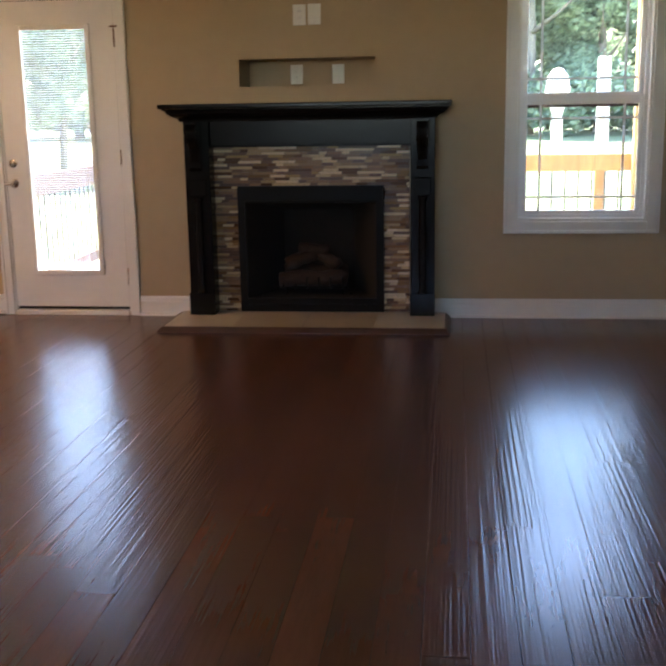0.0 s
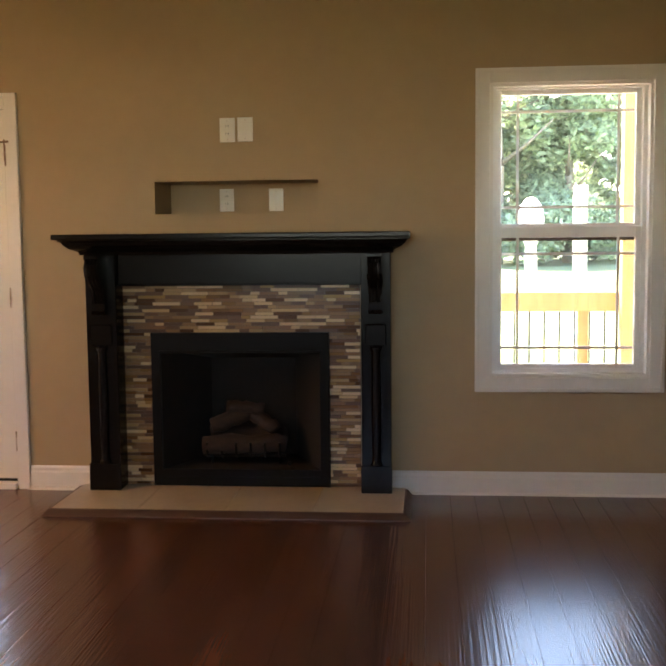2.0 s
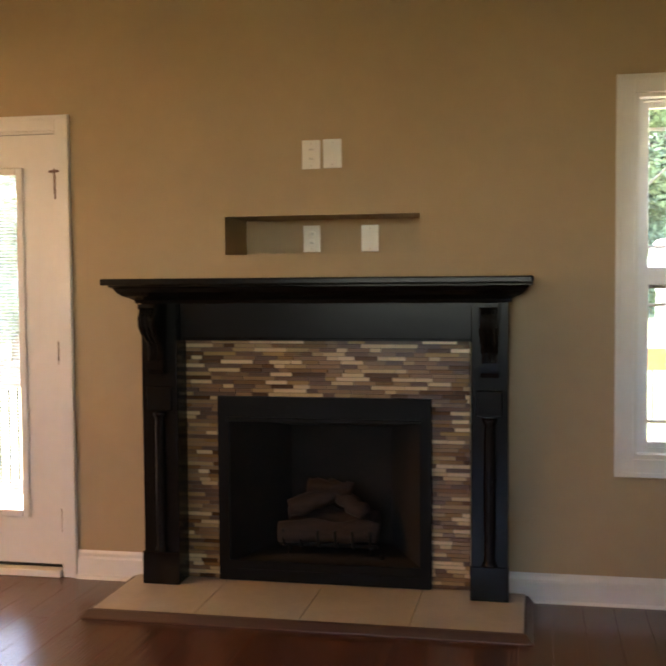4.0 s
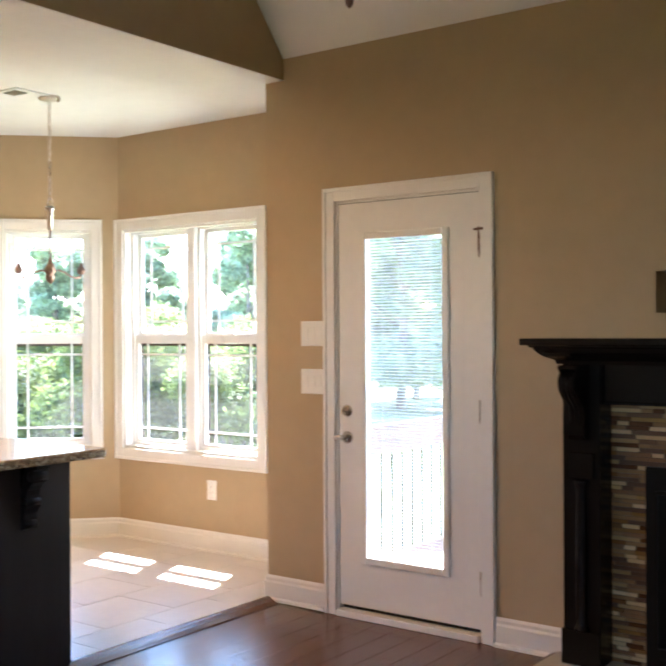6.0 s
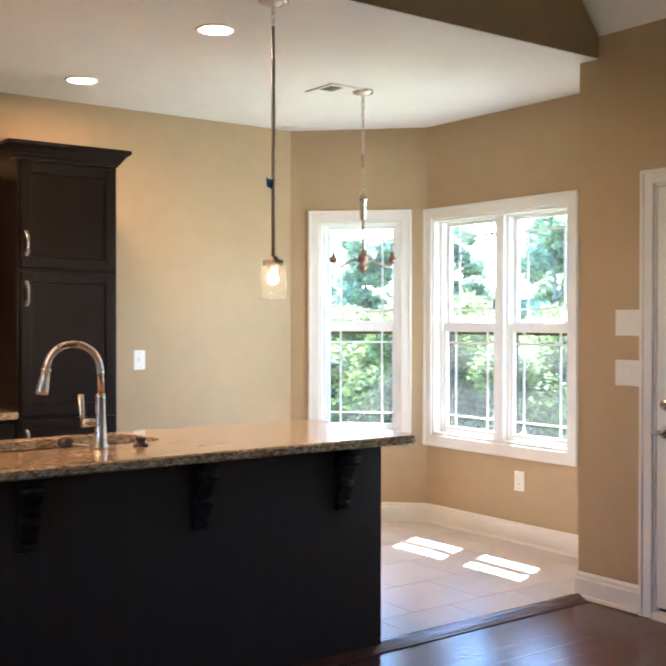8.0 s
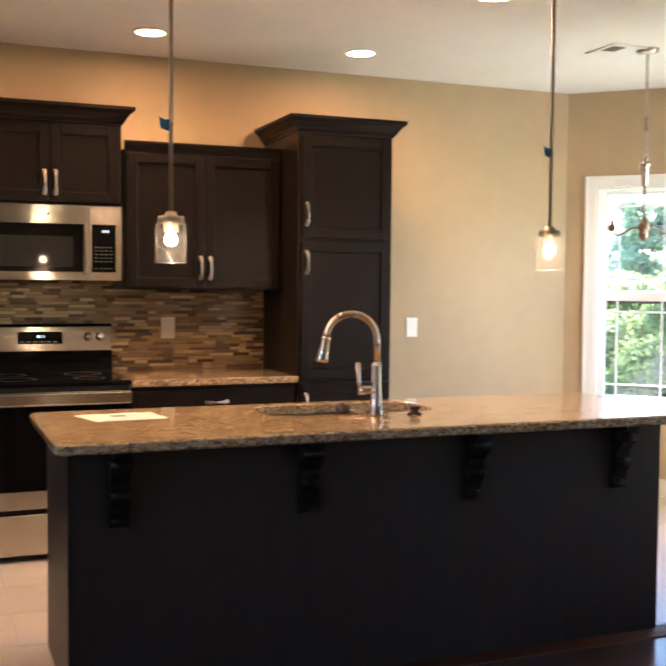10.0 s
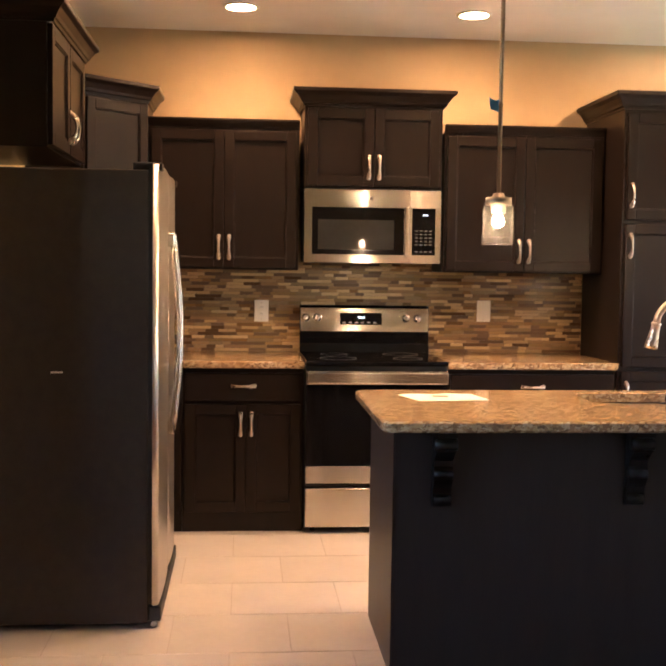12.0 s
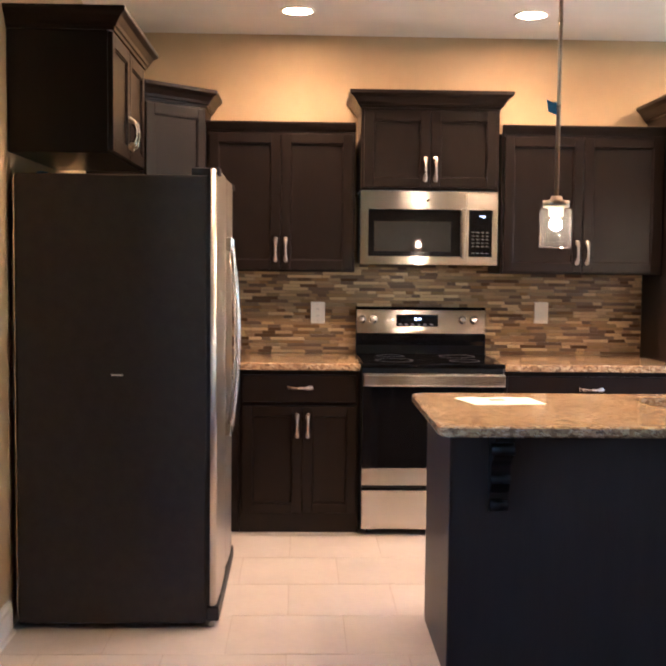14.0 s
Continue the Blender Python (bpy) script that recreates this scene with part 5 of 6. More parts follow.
def island_top():
    """The slab with a rounded sink cut-out and eased corners."""
    bm = bmesh.new()
    def ring(x0, x1, y0, y1, r, seg=6, r1=None):
        pts = []
        q = r1 or r
        for cx, cy, a, r in ((x1 - q, y1 - q, 0, q), (x0 + r, y1 - r, 90, r), (x0 + r, y0 + r, 180, r), (x1 - r, y0 + r, 270, r)):
            for i in range(seg + 1):
                t = radians(a + 90 * i / seg)
                pts.append((cx + r * math.cos(t), cy + r * math.sin(t)))
        return pts
    z0, z1, e = 0.877, 0.915, 0.007
    outer = [ring(IX0 + i, IX1 - i, IY0 + i, IY1 - i, 0.045 - i * 0.5, r1=0.05 - i * 0.5) for i in (e, 0, 0, e)]
    inner = [ring(SX0 - i, SX1 + i, SY0 - i, SY1 + i, 0.09 + i) for i in (0.003, 0, 0)]
    zo = [z1, z1 - e, z0 + e, z0]
    zi = [z1, z1 - 0.003, z0]
    vo = [[bm.verts.new((x, y, z)) for x, y in r] for r, z in zip(outer, zo)]
    vi = [[bm.verts.new((x, y, z)) for x, y in r] for r, z in zip(inner, zi)]
    k = len(vo[0])
    for rings in (vo, vi):
        for a, b in zip(rings, rings[1:]):
            for i in range(k):
                bm.faces.new((a[i], a[(i + 1) % k], b[(i + 1) % k], b[i]))
    for i in range(k):
        bm.faces.new((vo[0][i], vo[0][(i + 1) % k], vi[0][(i + 1) % k], vi[0][i]))
        bm.faces.new((vo[-1][i], vo[-1][(i + 1) % k], vi[-1][(i + 1) % k], vi[-1][i]))
    return single("countertop", bm, GRANITE, (-2.64, -2.56, 0.877), "polished golden granite island countertop with a sink cut-out", "countertop")


island_top()


def sink():
    s = thing("sink", (-2.945, -2.57, 0.68), "undermounted stainless steel double-bowl sink", "sink")
    for a, b in ((SY0 + 0.004, -2.585), (-2.56, SY1 - 0.004)):
        bm = bmesh.new()
        top = [bm.verts.new(p) for p in ((SX0 - 0.01, a, 0.876), (SX1 + 0.01, a, 0.876), (SX1 + 0.01, b, 0.876), (SX0 - 0.01, b, 0.876))]
        bot = [bm.verts.new(p) for p in ((SX0 + 0.015, a + 0.02, 0.69), (SX1 - 0.015, a + 0.02, 0.69), (SX1 - 0.015, b - 0.02, 0.69), (SX0 + 0.015, b - 0.02, 0.69))]
        bm.faces.new(bot)
        for i in range(4):
            bm.faces.new((top[i], top[(i + 1) % 4], bot[(i + 1) % 4], bot[i]))
        part("bowl", bm, STEEL, s)
        part("drain", lathe([(0.04, 0), (0.04, 0.003), (0.03, 0.003)], ((SX0 + SX1) / 2, (a + b) / 2, 0.6905)), NICKEL, s)


sink()


def faucet():
    b = Vector((-2.70, -2.53, 0.9155))
    f = thing("faucet", b, "satin nickel gooseneck pull-down kitchen faucet", "faucet")
    part("body", lathe([(0.03, 0), (0.03, 0.006), (0.026, 0.012), (0.022, 0.06), (0.019, 0.12), (0.018, 0.19), (0.02, 0.2), (0.014, 0.21)], b), NICKEL, f, "", True)
    way = Vector((-0.35, -0.937, 0)).normalized()
    pts = [b + Vector((0, 0, 0.2))]
    R = 0.1
    for i in range(19):
        t = math.pi * (1 - i / 18 * 0.97)
        pts.append(b + Vector((0, 0, 0.30)) + way * (R + R * math.cos(t)) + Vector((0, 0, R * math.sin(t))))
    part("spout", tube(pts, 0.0135, 14), NICKEL, f, "", True)
    e = pts[-1]
    d = (pts[-1] - pts[-2]).normalized()
    part("spray_head", lathe([(0.0145, 0), (0.019, 0.003), (0.019, 0.009), (0.016, 0.012), (0.0175, 0.035), (0.024, 0.085), (0.025, 0.1), (0.019, 0.102)], e, d), NICKEL, f, "", True)
    h = b + Vector((0, 0, 0.1))
    side = Vector((0.0, -1, 0))
    part("valve", rod(h, h + side * 0.075, 0.017, 16), NICKEL, f, "", True)
    part("lever", tube([h + side * 0.068, h + side * 0.075 + Vector((0, 0, 0.03)), h + side * 0.08 + Vector((0, 0, 0.11))], 0.009, 10, radii=[0.009, 0.008, 0.012]), NICKEL, f, "", True)


faucet()


def small_items():
    tp = thing("tape_scrap", (-3.0, -5.255, 1.7725), "crumpled blue painter's tape scrap on the fridge", "tape")
    bm = bmesh.new()
    rows = [[bm.verts.new((-3.0 - 0.02 * j, -5.275 + 0.014 * i, 1.7735 + 0.008 * abs(math.sin(i * 1.9 + j * 1.3)))) for i in range(4)] for j in range(3)]
    for j in range(2):
        for i in range(3):
            bm.faces.new((rows[j][i], rows[j][i + 1], rows[j + 1][i + 1], rows[j + 1][i]))
    part("strip", bm, TAPE, tp)
    s = thing("sink_strainer", (-2.79, -2.632, 0.9155), "dark metal sink strainer lying on the island", "strainer")
    bm = lathe([(0.0, 0), (0.025, 0.002), (0.032, 0.012), (0.03, 0.03), (0.018, 0.04), (0.008, 0.045), (0, 0.046)], (-2.79, -2.632, 0.9155))
    part("cup", bm, DARKBR, s, "", True)
    part("stem", rod((-2.765, -2.617, 0.93), (-2.73, -2.565, 0.922), 0.006, 8), NICKEL, s)
    a = thing("soap_dispenser_cap", (-2.675, -2.372, 0.9155), "dark nickel round cap beside the sink", "dispenser")
    part("flange", lathe([(0.03, 0), (0.03, 0.006), (0.016, 0.012), (0.016, 0.02), (0.022, 0.024), (0.022, 0.034), (0.0, 0.036)], (-2.675, -2.372, 0.9155)), DARKBR, a, "", True)
    p = thing("leaflet", (-2.95, -3.5, 0.9155), "white printed leaflet lying flat on the island", "paper")
    bm = bmesh.new()
    c = [(-3.035, -3.655), (-2.835, -3.60), (-2.86, -3.325), (-3.06, -3.355)]
    n = 8
    grid = []
    for i in range(n + 1):
        row = []
        for j in range(n + 1):
            u, v = i / n, j / n
            q = [(1 - u) * (1 - v) * c[0][k] + u * (1 - v) * c[1][k] + u * v * c[2][k] + (1 - u) * v * c[3][k] for k in (0, 1)]
            row.append(bm.verts.new((q[0], q[1], 0.9163 + 0.003 * (math.sin(v * 7) * math.cos(u * 4)) ** 2)))
        grid.append(row)
    for i in range(n):
        for j in range(n):
            bm.faces.new((grid[i][j], grid[i + 1][j], grid[i + 1][j + 1], grid[i][j + 1]))
    part("sheet", bm, PAPER, p)
    part("print", box(-2.98, -2.93, -3.53, -3.47, 0.9197, 0.9201), INK, p)


small_items()


# ---------- lamps ----------
def pendant(x, y, zb):
    p = thing("pendant_lamp", (x, y, ZC), "nickel rod pendant with a seeded glass cylinder and lit bulb", "pendant lamp", "island pendants")
    part("canopy", lathe([(0.0, ZC - 0.001), (0.066, ZC - 0.001), (0.066, ZC - 0.016), (0.05, ZC - 0.026), (0.012, ZC - 0.034), (0.0, ZC - 0.034)], (x, y, 0)), NICKEL, p, "", True)
    for i in range(3):
        z = ZC - 0.04 - i * 0.028
        pts = [(x + (0.009 * math.cos(t) if i % 2 == 0 else 0), y + (0.009 * math.cos(t) if i % 2 else 0), z - 0.012 + 0.018 * math.sin(t)) for t in [2 * math.pi * k / 12 for k in range(13)]]
        part("link", tube(pts, 0.0022, 6), NICKEL, p, "", True)
    rd = part("rod", rod((x, y, ZC - 0.12), (x, y, zb + 0.165), 0.0075, 12), RODM, p, "", True)
    for z in (2.27, 1.98):
        part("collar", rod((x, y, z), (x, y, z + 0.012), 0.0088, 12), RODM, rd, "", True)
    part("cap", lathe([(0.0, 0.18), (0.018, 0.178), (0.022, 0.165), (0.045, 0.162), (0.045, 0.138), (0.026, 0.136), (0.024, 0.108), (0.0, 0.108)], (x, y, zb)), RODM, p, "", True)
    shade = part("shade", lathe([(0.0535, 0.0), (0.055, 0.0015), (0.055, 0.128), (0.052, 0.1345), (0.03, 0.1365)], (x, y, zb), seg=40, caps=False), SEEDGL, p, "clear seeded glass cylinder", True)
    shade.visible_shadow = False
    rnd = random.Random(int(abs(y) * 100))
    own = bmesh.new()
    for i in range(90):
        t, z = rnd.uniform(0, 6.283), zb + rnd.uniform(0.004, 0.06)
        c = Vector((x + 0.0536 * math.cos(t), y + 0.0536 * math.sin(t), z))
        s = rnd.uniform(0.0008, 0.0018)
        o2 = bmesh.new()
        bmesh.ops.create_icosphere(o2, subdivisions=1, radius=s)
        bmesh.ops.translate(o2, verts=o2.verts, vec=c)
        merge(own, o2)
    tagged(part("seeds", own, SEEDGL, shade), "tiny air bubbles in the glass", kind="stuff")
    part("bulb", lathe([(0.009, 0.108), (0.011, 0.102), (0.0175, 0.092), (0.02, 0.08), (0.0165, 0.068), (0.007, 0.061), (0.0, 0.060)], (x, y, zb), seg=20), BULB, p, "lit warm bulb", True)
    rim = lathe([(0.0555, -0.001), (0.0565, 0.0005), (0.0555, 0.002), (0.0535, 0.0005)], (x, y, zb - 0.0012), seg=40, closed=True)
    part("rim", rim, SHADEGL, shade, "polished glass lip", True)
    part("tape_flag", extrude([(0.004, 0.0), (0.04, 0.01), (0.046, 0.05), (0.022, 0.04), (0.006, 0.046)], (x, y, zb + 0.455), (0.25, -0.97, 0), (0, 0, 1), (0.97, 0.25, 0), 0.0006), TAPE, p, "blue painter's tape flag")


pendant(-2.57, -3.383, 1.503)
pendant(-2.60, -1.803, 1.497)


def chandelier(x, y):
    c = thing("chandelier", (x, y, ZC), "bronze chandelier with glass cups hanging on a chain in the nook", "chandelier")
    part("canopy", lathe([(0.0, ZC - 0.001), (0.062, ZC - 0.001), (0.06, ZC - 0.02), (0.02, ZC - 0.03), (0.0, ZC - 0.03)], (x, y, 0)), NICKEL, c, "", True)
    z, i = ZC - 0.03, 0
    while z > 2.19:
        pts = [(x + (0.009 * math.cos(t) if i % 2 == 0 else 0), y + (0.009 * math.cos(t) if i % 2 else 0), z - 0.02 + 0.022 * math.sin(t)) for t in [2 * math.pi * k / 12 for k in range(13)]]
        part("chain_link", tube(pts, 0.0026, 6), NICKEL, c, "", True)
        z -= 0.037
        i += 1
    pts = [(x + 0.022 * math.cos(t), y, 2.15 + 0.024 * math.sin(t)) for t in [2 * math.pi * k / 16 for k in range(17)]]
    part("loop", tube(pts, 0.003, 6), NICKEL, c, "", True)
    part("hub", lathe([(0.0, 2.128), (0.027, 2.125), (0.028, 2.108), (0.019, 2.10), (0.017, 2.0), (0.008, 1.99), (0.0, 1.99)], (x, y, 0), seg=20), NICKEL, c, "", True)
    part("stem", rod((x, y, 1.99), (x, y, 1.79), 0.006, 10), BRONZE, c, "", True)
    part("lower_hub", lathe([(0.0, 1.80), (0.014, 1.795), (0.03, 1.775), (0.034, 1.755), (0.02, 1.74), (0.03, 1.725), (0.022, 1.705), (0.01, 1.69), (0.0, 1.682)], (x, y, 0), seg=20), BRONZE, c, "", True)
    for a in (82, 202, 322):
        d = Vector((math.cos(radians(a)), math.sin(radians(a)), 0))
        o = Vector((x, y, 0))
        arm = part("arm", tube([o + d * r + Vector((0, 0, zz)) for r, zz in ((0.02, 1.75), (0.05, 1.765), (0.09, 1.755), (0.13, 1.732), (0.165, 1.722), (0.19, 1.732), (0.2, 1.75))], 0.006, 8), BRONZE, c, "", True)
        e = o + d * 0.2
        part("cup", lathe([(0.006, 1.745), (0.018, 1.75), (0.024, 1.762), (0.022, 1.78), (0.013, 1.788), (0.01, 1.81), (0.0, 1.81)], e, seg=16), BRONZE, arm, "", True)
        sh = part("glass_shade", lathe([(0.027, 1.768), (0.05, 1.80), (0.055, 1.86), (0.058, 1.918), (0.0572, 1.92)], e, seg=24, caps=False), SHADEGL, arm, "clear glass shade", True)
        sh.visible_shadow = False


chandelier(-3.72, -0.44)


def can_light(x, y):
    c = thing("recessed_light", (x, y, ZC), "white trimmed recessed ceiling light, lit warm", "ceiling light", "kitchen recessed lights")
    part("trim", lathe([(0.095, ZC - 0.0005), (0.095, ZC - 0.004), (0.088, ZC - 0.008), (0.074, ZC - 0.006), (0.074, ZC - 0.0005)], (x, y, 0), seg=36, closed=True), PLASTIC, c, "", True)
    part("lens", lathe([(0.0, ZC - 0.003), (0.0735, ZC - 0.003), (0.0735, ZC - 0.0008), (0.0, ZC - 0.0008)], (x, y, 0), seg=36), CAN, c, "glowing warm lens")


def downlight(x, y):
    """The lamp inside a recessed can, thrown downwards."""
    s = new("downlight", bpy.data.lights.new("downlight", "SPOT"))
    s.data.energy, s.data.color = SPOT_W, (1.0, 0.57, 0.27)
    s.data.spot_size, s.data.spot_blend, s.data.shadow_soft_size = radians(146), 0.55, 0.05
    s.matrix_world = look((x, y, ZC - 0.02), (x, y, 0))


for x in (-4.46, -3.145):
    for y in (-4.25, -3.03, -1.81):
        downlight(x, y)
for y in (-4.29, -3.065, -1.857):
    can_light(-4.46, y)
for y in (-4.2, -2.98, -1.76):
    can_light(-3.145, y)


def vent():
    x, y = -3.77, -0.635
    v = thing("ceiling_vent", (x, y, ZC), "white slatted ceiling air vent", "vent")
    bm = None
    for a0, a1, b0, b1 in ((-0.17, 0.10, -0.065, -0.045), (-0.17, 0.10, 0.045, 0.185), (-0.17, -0.06, -0.045, 0.045), (0.06, 0.10, -0.045, 0.045)):
        bm = box(x + a0, x + a1, y + b0, y + b1, ZC - 0.010, ZC - 0.0005, 0.002, bm)
    part("frame", bm, CEIL, v)
    for i in range(5):
        own = box(x - 0.06, x + 0.06, -0.007, 0.007, -0.0008, 0.0008)
        bmesh.ops.rotate(own, verts=own.verts, cent=(x, 0, 0), matrix=Matrix.Rotation(radians(35), 3, "X"))
        bmesh.ops.translate(own, verts=own.verts, vec=(0, y - 0.034 + i * 0.017, ZC - 0.006))
        part("slat", own, PLASTIC, v)
    part("backing", box(x - 0.06, x + 0.06, y - 0.045, y + 0.045, ZC - 0.0012, ZC - 0.0005), RUBBER, v)


vent()


# ---------- outdoors ----------
tagged(part("ground", box(-400, 400, -400, 400, -0.75, -0.55), GRASS), "sunlit lawn around the house", "lawn", kind="structure")

PY = 2.45


def porch():
    dk = thing("deck", (0.5, 1.3, -0.55), "grey-brown wooden porch deck behind the house", "deck", kind="structure")
    x0, x1 = -2.3, 3.9
    part("deck_frame", box(x0, x1, 0.2, PY + 0.1, -0.545, -0.085), PINE, dk)
    data = None
    y = 0.24
    while y < PY + 0.12:
        if data is None:
            b = part("deck_board", box(x0, x1, -0.068, 0.068, -0.0845, -0.05, 0.004), DECKW)
            data = b.data
        else:
            b = new("deck_board", data)
        b.parent = dk
        b.location = Vector((0, y, 0)) - BASE[dk]
        y += 0.142
    r = thing("porch_railing", (0.5, PY, -0.05), "pine porch railing with thin dark metal balusters", "railing")
    part("top_rail", box(x0, x1, PY - 0.02, PY + 0.018, 0.765, 0.91, 0.004), PINE, r, "new pine rail board")
    part("bottom_rail", box(x0, x1, PY - 0.02, PY + 0.018, 0.02, 0.11, 0.004), PINE, r)
    for x in (-2.25, -0.75, 0.745, 2.215):
        part("post", box(x - 0.04, x + 0.04, PY + 0.0185, PY + 0.1, -0.049, 0.9, 0.004), PINE, r)
    data = None
    x = x0 + 0.08
    while x < x1:
        if data is None:
            b = part("baluster", rod((0, PY, 0.1105), (0, PY, 0.7645), 0.0065, 8), IRON)
            data = b.data
        else:
            b = new("baluster", data)
        b.parent = r
        b.location = Vector((x, 0, 0)) - BASE[r]
        x += 0.112
    s = thing("porch_railing", (-2.26, 1.3, -0.05), "pine side railing of the porch", "railing")
    part("top_rail", box(-2.28, -2.24, 0.2, PY - 0.021, 0.70, 0.866, 0.004), RAILW, s)
    part("bottom_rail", box(-2.28, -2.24, 0.2, PY - 0.021, 0.02, 0.11, 0.004), RAILW, s)
    y = 0.3
    while y < PY - 0.05:
        part("baluster", rod((-2.26, y, 0.1105), (-2.26, y, 0.6995), 0.0095, 8), IRON, s)
        y += 0.112
    for x in (2.55, -2.15):
        p = thing("porch_post", (x, PY - 0.1, -0.05), "square pine porch post", "post", "porch posts")
        part("shaft", box(x - 0.082, x + 0.052, PY - 0.15, PY - 0.04, -0.0495, 3.299, 0.005), PINE, p)
    rf = thing("porch_roof", (0.5, 1.3, 2.8), "beige boarded porch roof", "roof", kind="structure")
    part("beam", box(-2.3, 3.9, PY - 0.16, PY - 0.02, 3.3, 3.44), PINE, rf)
    # unseen boards, stretched west past the porch to keep sun off the door
    part("boards", box(-3.0, 4.1, 0.17, 1.95, 3.3, 3.4), SIDING, rf)
    for i in range(6):
        x = -2.2 + i * 1.2
        part("rafter", box(x - 0.02, x + 0.02, 1.951, PY - 0.161, 3.31, 3.4), PINE, rf)


porch()
ev = thing("roof_eave", (-3.7, 1.0, 2.9), "beige soffit of the roof over the nook", "roof", kind="structure")
part("soffit", box(-5.6, -2.43, 0.85, 1.69, 2.9, 3.0), SIDING, ev)
part("cover", box(-5.6, -2.43, -6.0, 0.849, 3.0, 3.1), SIDING, ev)
# out of view: added to cast the bar between the nook's sun patches
bmn = thing("sun_bar_beam", (-4.4, 2.2, 3.3), "unseen horizontal beam added to split the sun patches in the nook", "beam", kind="structure")
part("timber", box(-6.2, -2.5, 2.19, 2.22, 3.28, 3.37, 0.005), PINE, bmn)
part("post", box(-6.2, -6.1, 2.16, 2.25, -0.55, 3.279, 0.005), PINE, bmn)
part("bracket", box(-2.55, -2.45, 2.2205, 2.76, 3.29, 3.36), PINE, bmn)


def leaf_cloud(rnd, blobs, count, size):
    """Many small leaf blades scattered over the skins of uneven clumps."""
    verts, faces = [], []
    for c, r in blobs:
        for _ in range(count):
            d = Vector((rnd.gauss(0, 1), rnd.gauss(0, 1), rnd.gauss(0, 1))).normalized()
            p = c + Vector((d.x * r.x, d.y * r.y, d.z * r.z)) * (rnd.random() ** 0.35) * rnd.uniform(0.8, 1.12)
            s = size * rnd.uniform(0.6, 1.5)
            a = Vector((rnd.gauss(0, 1), rnd.gauss(0, 1), rnd.gauss(0, 0.6))).normalized()
            b = a.cross(d + Vector((0.01, 0.02, 0.4))).normalized()
            k = len(verts)
            verts += [p - a * s, p + b * s * 0.45, p + a * s, p - b * s * 0.45]
            faces.append((k, k + 1, k + 2, k + 3))
    return verts, faces


def leafy(name, vf, material, parent):
    me = bpy.data.meshes.new(name)
    me.from_pydata([v - BASE[parent] for v in vf[0]], [], vf[1])
    me.materials.append(material)
    ob = new(name, me)
    ob.parent = parent
    BASE[ob] = BASE[parent]
    return ob


def tree(x, y, h, seed, dens=1100, leaf=0.085, wide=1.0):
    rnd = random.Random(seed)
    t = thing("tree", (x, y, -0.55), "tall leafy green tree at the edge of the lawn", "tree", "tree line")
    bm = tube([(x, y, -0.55), (x + 0.1, y, h * 0.3), (x - 0.05, y + 0.1, h * 0.6), (x, y, h * 0.9)], 0.2, 10, radii=[h * 0.025, h * 0.02, h * 0.012, h * 0.004])
    for i in range(6):
        a, z = rnd.uniform(0, 6.28), h * rnd.uniform(0.25, 0.7)
        d = Vector((math.cos(a), math.sin(a), 0.5)) * h * 0.25
        tube([Vector((x, y, z)), Vector((x, y, z)) + d * 0.5, Vector((x, y, z)) + d + Vector((0, 0, 0.3))], 0.1, 6, bm, [h * 0.01, h * 0.006, h * 0.002])
    part("trunk", bm, BARK, t, "", True)
    blobs = []
    for i in range(24):
        a, k = rnd.uniform(0, 6.28), rnd.random()
        z = h * (0.04 + 0.92 * k)
        w = wide * h * 0.28 * (1.15 - 0.75 * k) * rnd.uniform(0.3, 1)
        blobs.append((Vector((x + w * math.cos(a), y + w * math.sin(a), z)), Vector((1, 1, 0.75)) * h * rnd.uniform(0.08, 0.15)))
    leafy("crown", leaf_cloud(rnd, blobs, dens, leaf), LEAF, t)


def bush(x, y, h, seed):
    rnd = random.Random(seed)
    t = thing("bush", (x, y, -0.55), "dense sunlit green bush beyond the nook windows", "bush", "bushes")
    bm = None
    for i in range(5):
        a = rnd.uniform(0, 6.28)
        bm = tube([(x, y, -0.55), (x + 0.15 * math.cos(a), y + 0.15 * math.sin(a), -0.2), (x + 0.5 * math.cos(a), y + 0.5 * math.sin(a), h * 0.5)], 0.03, 6, bm, [0.035, 0.025, 0.008])
    part("stems", bm, BARK, t)
    blobs = []
    for i in range(12):
        a, k = rnd.uniform(0, 6.28), rnd.random()
        blobs.append((Vector((x + rnd.uniform(0.1, 0.9) * math.cos(a), y + rnd.uniform(0.1, 0.9) * math.sin(a), -0.4 + (h + 0.25) * k)), Vector((1, 1, 0.8)) * rnd.uniform(0.35, 0.55)))
    leafy("foliage", leaf_cloud(rnd, blobs, 1700, 0.036), BUSHL, t)


for i in range(8):
    bush(-13.6 + i * 0.92, 5.2 + 0.4 * math.sin(i * 2.3), 1.45 + 0.22 * math.sin(i * 1.7), 40 + i)
for i in range(8):
    bush(-16.2 + i * 1.02, 7.4 + 0.4 * math.sin(i * 1.9), 1.5 + 0.2 * math.sin(i * 2.9), 140 + i)
for i in range(15):
    tree(-31.5 + i * 1.55, 19 + 2.0 * math.sin(i * 1.9), 3.5 + i * 0.11 + 0.45 * math.sin(i * 2.7), 70 + i, 900, 0.12, 1.7)
for i in range(17):
    tree(-52 + i * 4.4, 61 + 4 * math.sin(i * 1.3), 15.5 + 2.2 * math.sin(i * 2.1), 90 + i, 1100, 0.22)
for i in range(14):
    tree(-46 + i * 5.2, 68 + 2 * math.sin(i * 1.7), 9.5 + 1.5 * math.sin(i * 2.6), 190 + i, 650, 0.26)


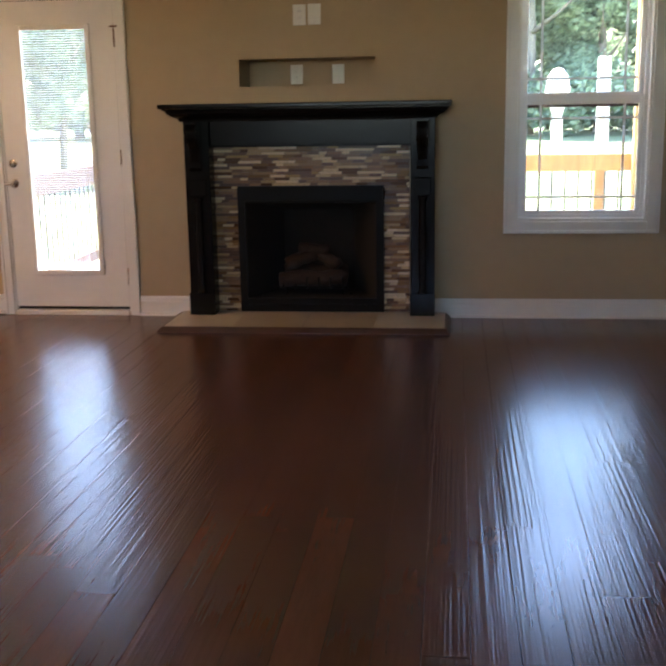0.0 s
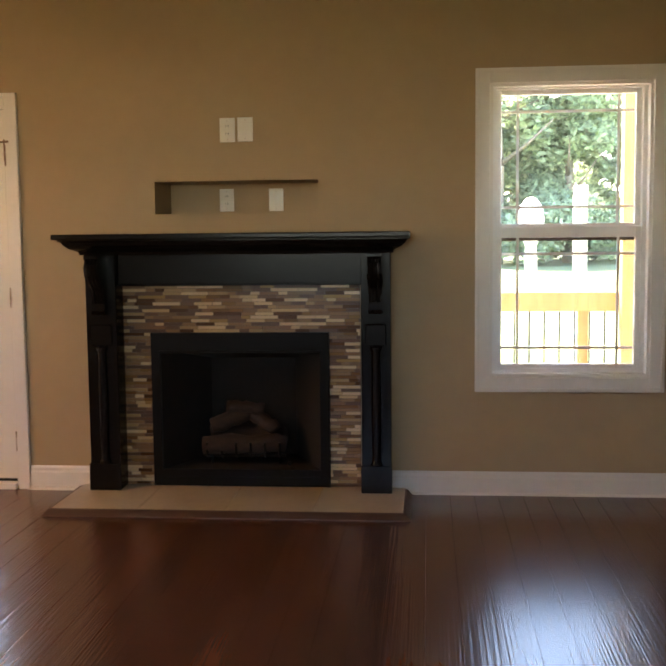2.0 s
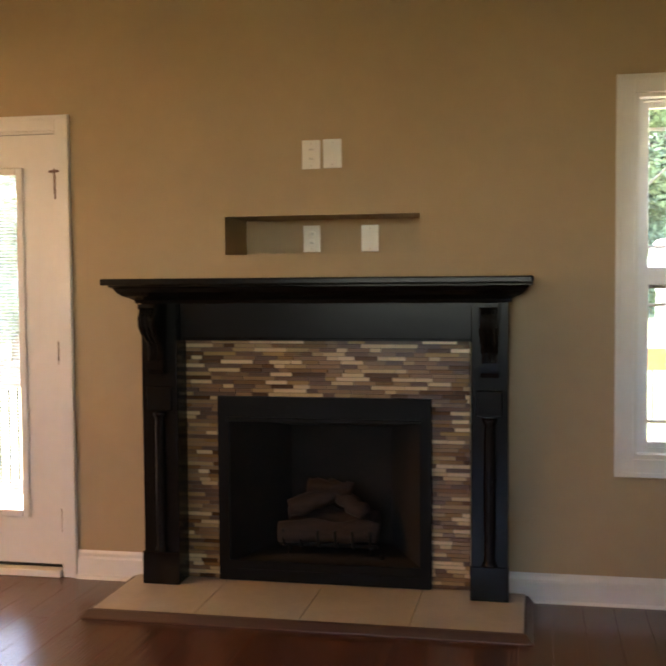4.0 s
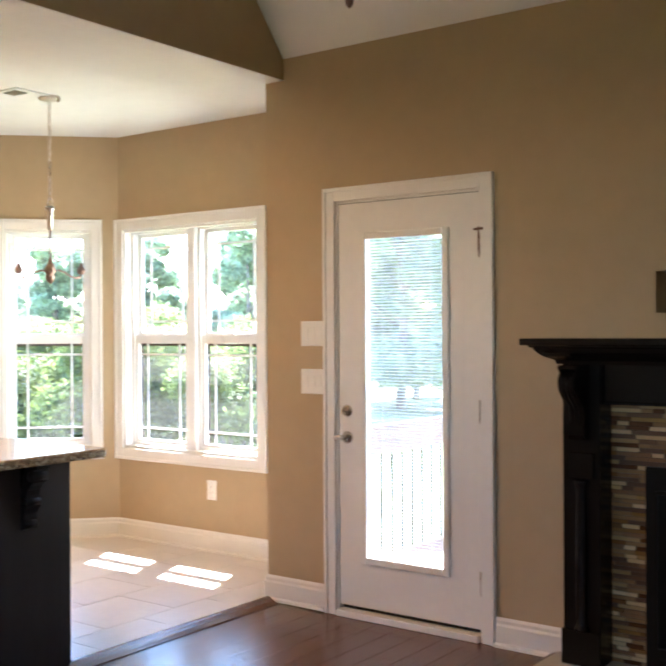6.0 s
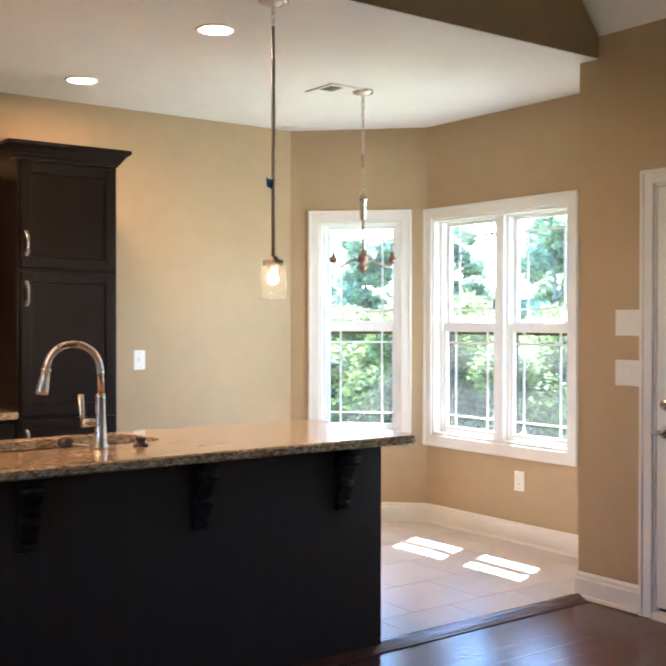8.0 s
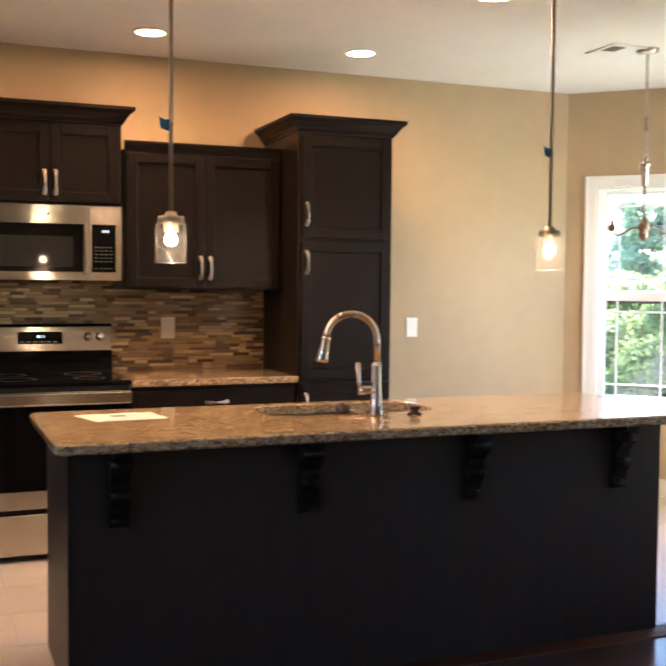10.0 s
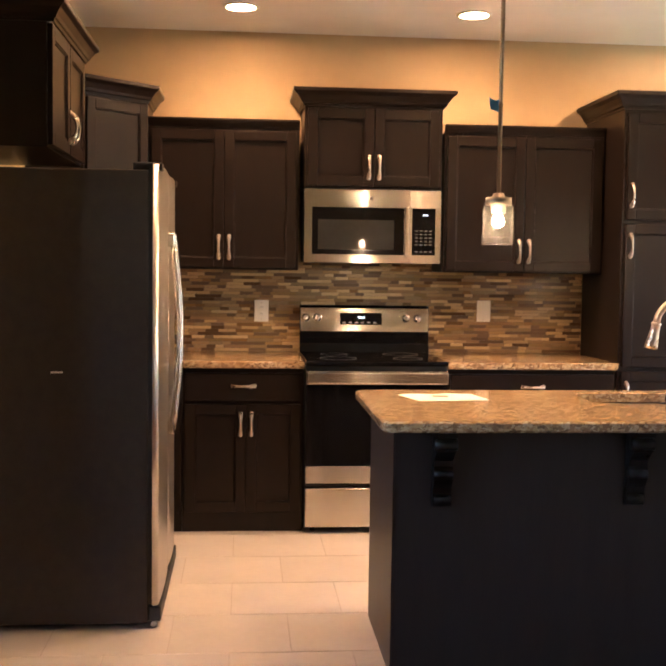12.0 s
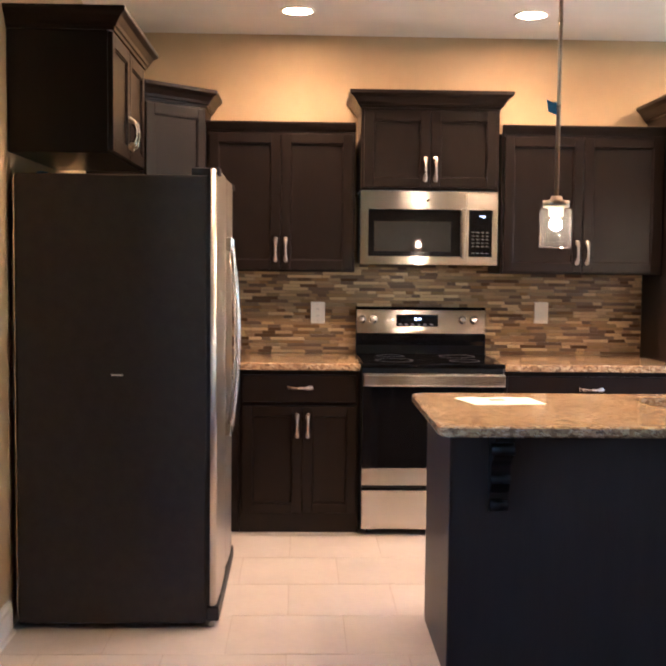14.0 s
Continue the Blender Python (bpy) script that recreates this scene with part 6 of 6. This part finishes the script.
def yard_posts():
    p = thing("garden_post", (2.77, 6.5, -0.55), "white square post standing on the lawn", "post")
    part("shaft", box(2.7, 2.84, 6.42, 6.57, -0.55, 1.88, 0.01), WHITEP, p)
    q = thing("garden_finial", (2.22, 6.5, -0.55), "white round-topped garden post on the lawn", "post")
    part("shaft", lathe([(0.07, -0.55), (0.07, 1.1), (0.06, 1.2), (0.13, 1.38), (0.15, 1.5), (0.12, 1.66), (0.06, 1.74), (0.0, 1.76)], (2.22, 6.5, 0), seg=20), WHITEP, q, "", True)


yard_posts()

# ---------- floor pieces ----------


def bevelled_slab(w, l, h, e=0.0007):
    """Vertices and faces of a thin piece with eased top edges, its corner at the origin."""
    v = []
    for z, i in ((-h, 0), (-e * 1.5, 0), (0, e)):
        v += [(i, i, z), (w - i, i, z), (w - i, l - i, z), (i, l - i, z)]
    f = []
    for lv in (0, 4):
        for i in range(4):
            f.append((lv + i, lv + (i + 1) % 4, lv + 4 + (i + 1) % 4, lv + 4 + i))
    f.append((8, 9, 10, 11))
    return v, f


cache = {}


def piece(name, w, l, h, at, material, parent):
    key = (name, round(w, 3), round(l, 3))
    if key not in cache:
        me = bpy.data.meshes.new(name)
        v, f = bevelled_slab(w, l, h)
        me.from_pydata(v, [], f)
        me.materials.append(material)
        cache[key] = me
    ob = new(name, cache[key])
    ob.parent = parent
    ob.location = Vector(at) - BASE[parent]
    return ob


def boards():
    rnd = random.Random(12)
    pw, far_v, far_f = 0.127, [], []
    x = -2.395
    lens = (0.9, 1.2, 1.5, 1.8)
    while x < XE - 0.001:
        w = min(pw, XE - x)
        y = YS - rnd.uniform(0, 1.4)
        while y < -0.001:
            l = rnd.choice(lens)
            a, b = max(y, YS), min(y + l, -0.001)
            y += l
            if b - a < 0.02:
                continue
            rects = [(a, b, x, w)]
            if x + w > -0.868 and x < 0.958 and b > -0.535:      # the hearth is let into the floor
                rects = [(a, -0.535, x, w)] if a < -0.55 else []
                if x < -0.868:
                    rects.append((max(a, -0.5345), b, x, -0.868 - x))
                if x + w > 0.958:
                    rects.append((max(a, -0.5345), b, 0.958, x + w - 0.958))
            for a, b, xx, ww in rects:
                if b > -5.6 and x < 3.0:
                    piece("floorboard", ww - 0.0008, round(b - a - 0.0008, 3), 0.011, (xx, a, LF), WOODF, floor_living)
                else:
                    v, f = bevelled_slab(w - 0.0008, b - a - 0.0008, 0.011)
                    k = len(far_v)
                    far_v += [(p[0] + x, p[1] + a, p[2] + LF) for p in v]
                    far_f += [tuple(i + k for i in q) for q in f]
        x += w
    me = bpy.data.meshes.new("far_floorboards")
    me.from_pydata(far_v, [], far_f)
    me.materials.append(WOODF)
    ob = new("far_floorboards", me)
    ob.parent = floor_living
    tagged(ob, "dark hardwood boards farther back", kind="stuff")


boards()


def inside(px, py):
    """Whether a point of the kitchen floor lies within the nook outline."""
    k, r = len(kf), False
    for i in range(k):
        (ax, ay), (bx, by) = kf[i], kf[(i + 1) % k]
        if (ay > py) != (by > py) and px < (bx - ax) * (py - ay) / (by - ay) + ax:
            r = not r
    return r


def tiles():
    rw, rl, g = 0.413, 0.452, 0.004
    x = -4.785 - rw
    row = 0
    while x < -2.48:
        y = -5.662 + (rl * 0.5 if row % 2 else 0.0)
        x0, x1 = max(x, W), min(x + rw, -2.482)
        while y < YN:
            y0, y1 = max(y, YL), min(y + rl, YN)
            y += rl
            if y1 - y0 < 0.02 or x1 - x0 < 0.02:
                continue
            corners = [(x0 + 0.002, y0 + 0.002), (x1 - 0.002, y0 + 0.002), (x1 - 0.002, y1 - 0.002), (x0 + 0.002, y1 - 0.002)]
            if all(inside(*c) for c in corners):
                piece("tile", x1 - x0 - g, y1 - y0 - g, 0.006, (x0 + g / 2, y0 + g / 2, 0.003), TILEF, floor_kitchen)
            elif any(inside(*c) for c in corners):
                # tiles cut along the slanted walls
                me = bpy.data.meshes.new("cut_tile")
                own = bmesh.new()
                bmesh.ops.create_cube(own, size=1)
                bmesh.ops.transform(own, matrix=Matrix.LocRotScale(((x0 + x1) / 2, (y0 + y1) / 2, 0.0), None, (x1 - x0 - g, y1 - y0 - g, 0.006)), verts=own.verts)
                for (ax, ay), no in ((NL[0], (-1, 1, 0)), (NR[0], (1, 1, 0))):
                    bmesh.ops.bisect_plane(own, geom=own.verts[:] + own.edges[:] + own.faces[:], plane_co=(ax, ay, 0), plane_no=no, clear_outer=True)
                bmesh.ops.holes_fill(own, edges=own.edges[:])
                own.to_mesh(me)
                own.free()
                me.materials.append(TILEF)
                ob = new("cut_tile", me)
                ob.parent = floor_kitchen
        x += rw
        row += 1


tiles()
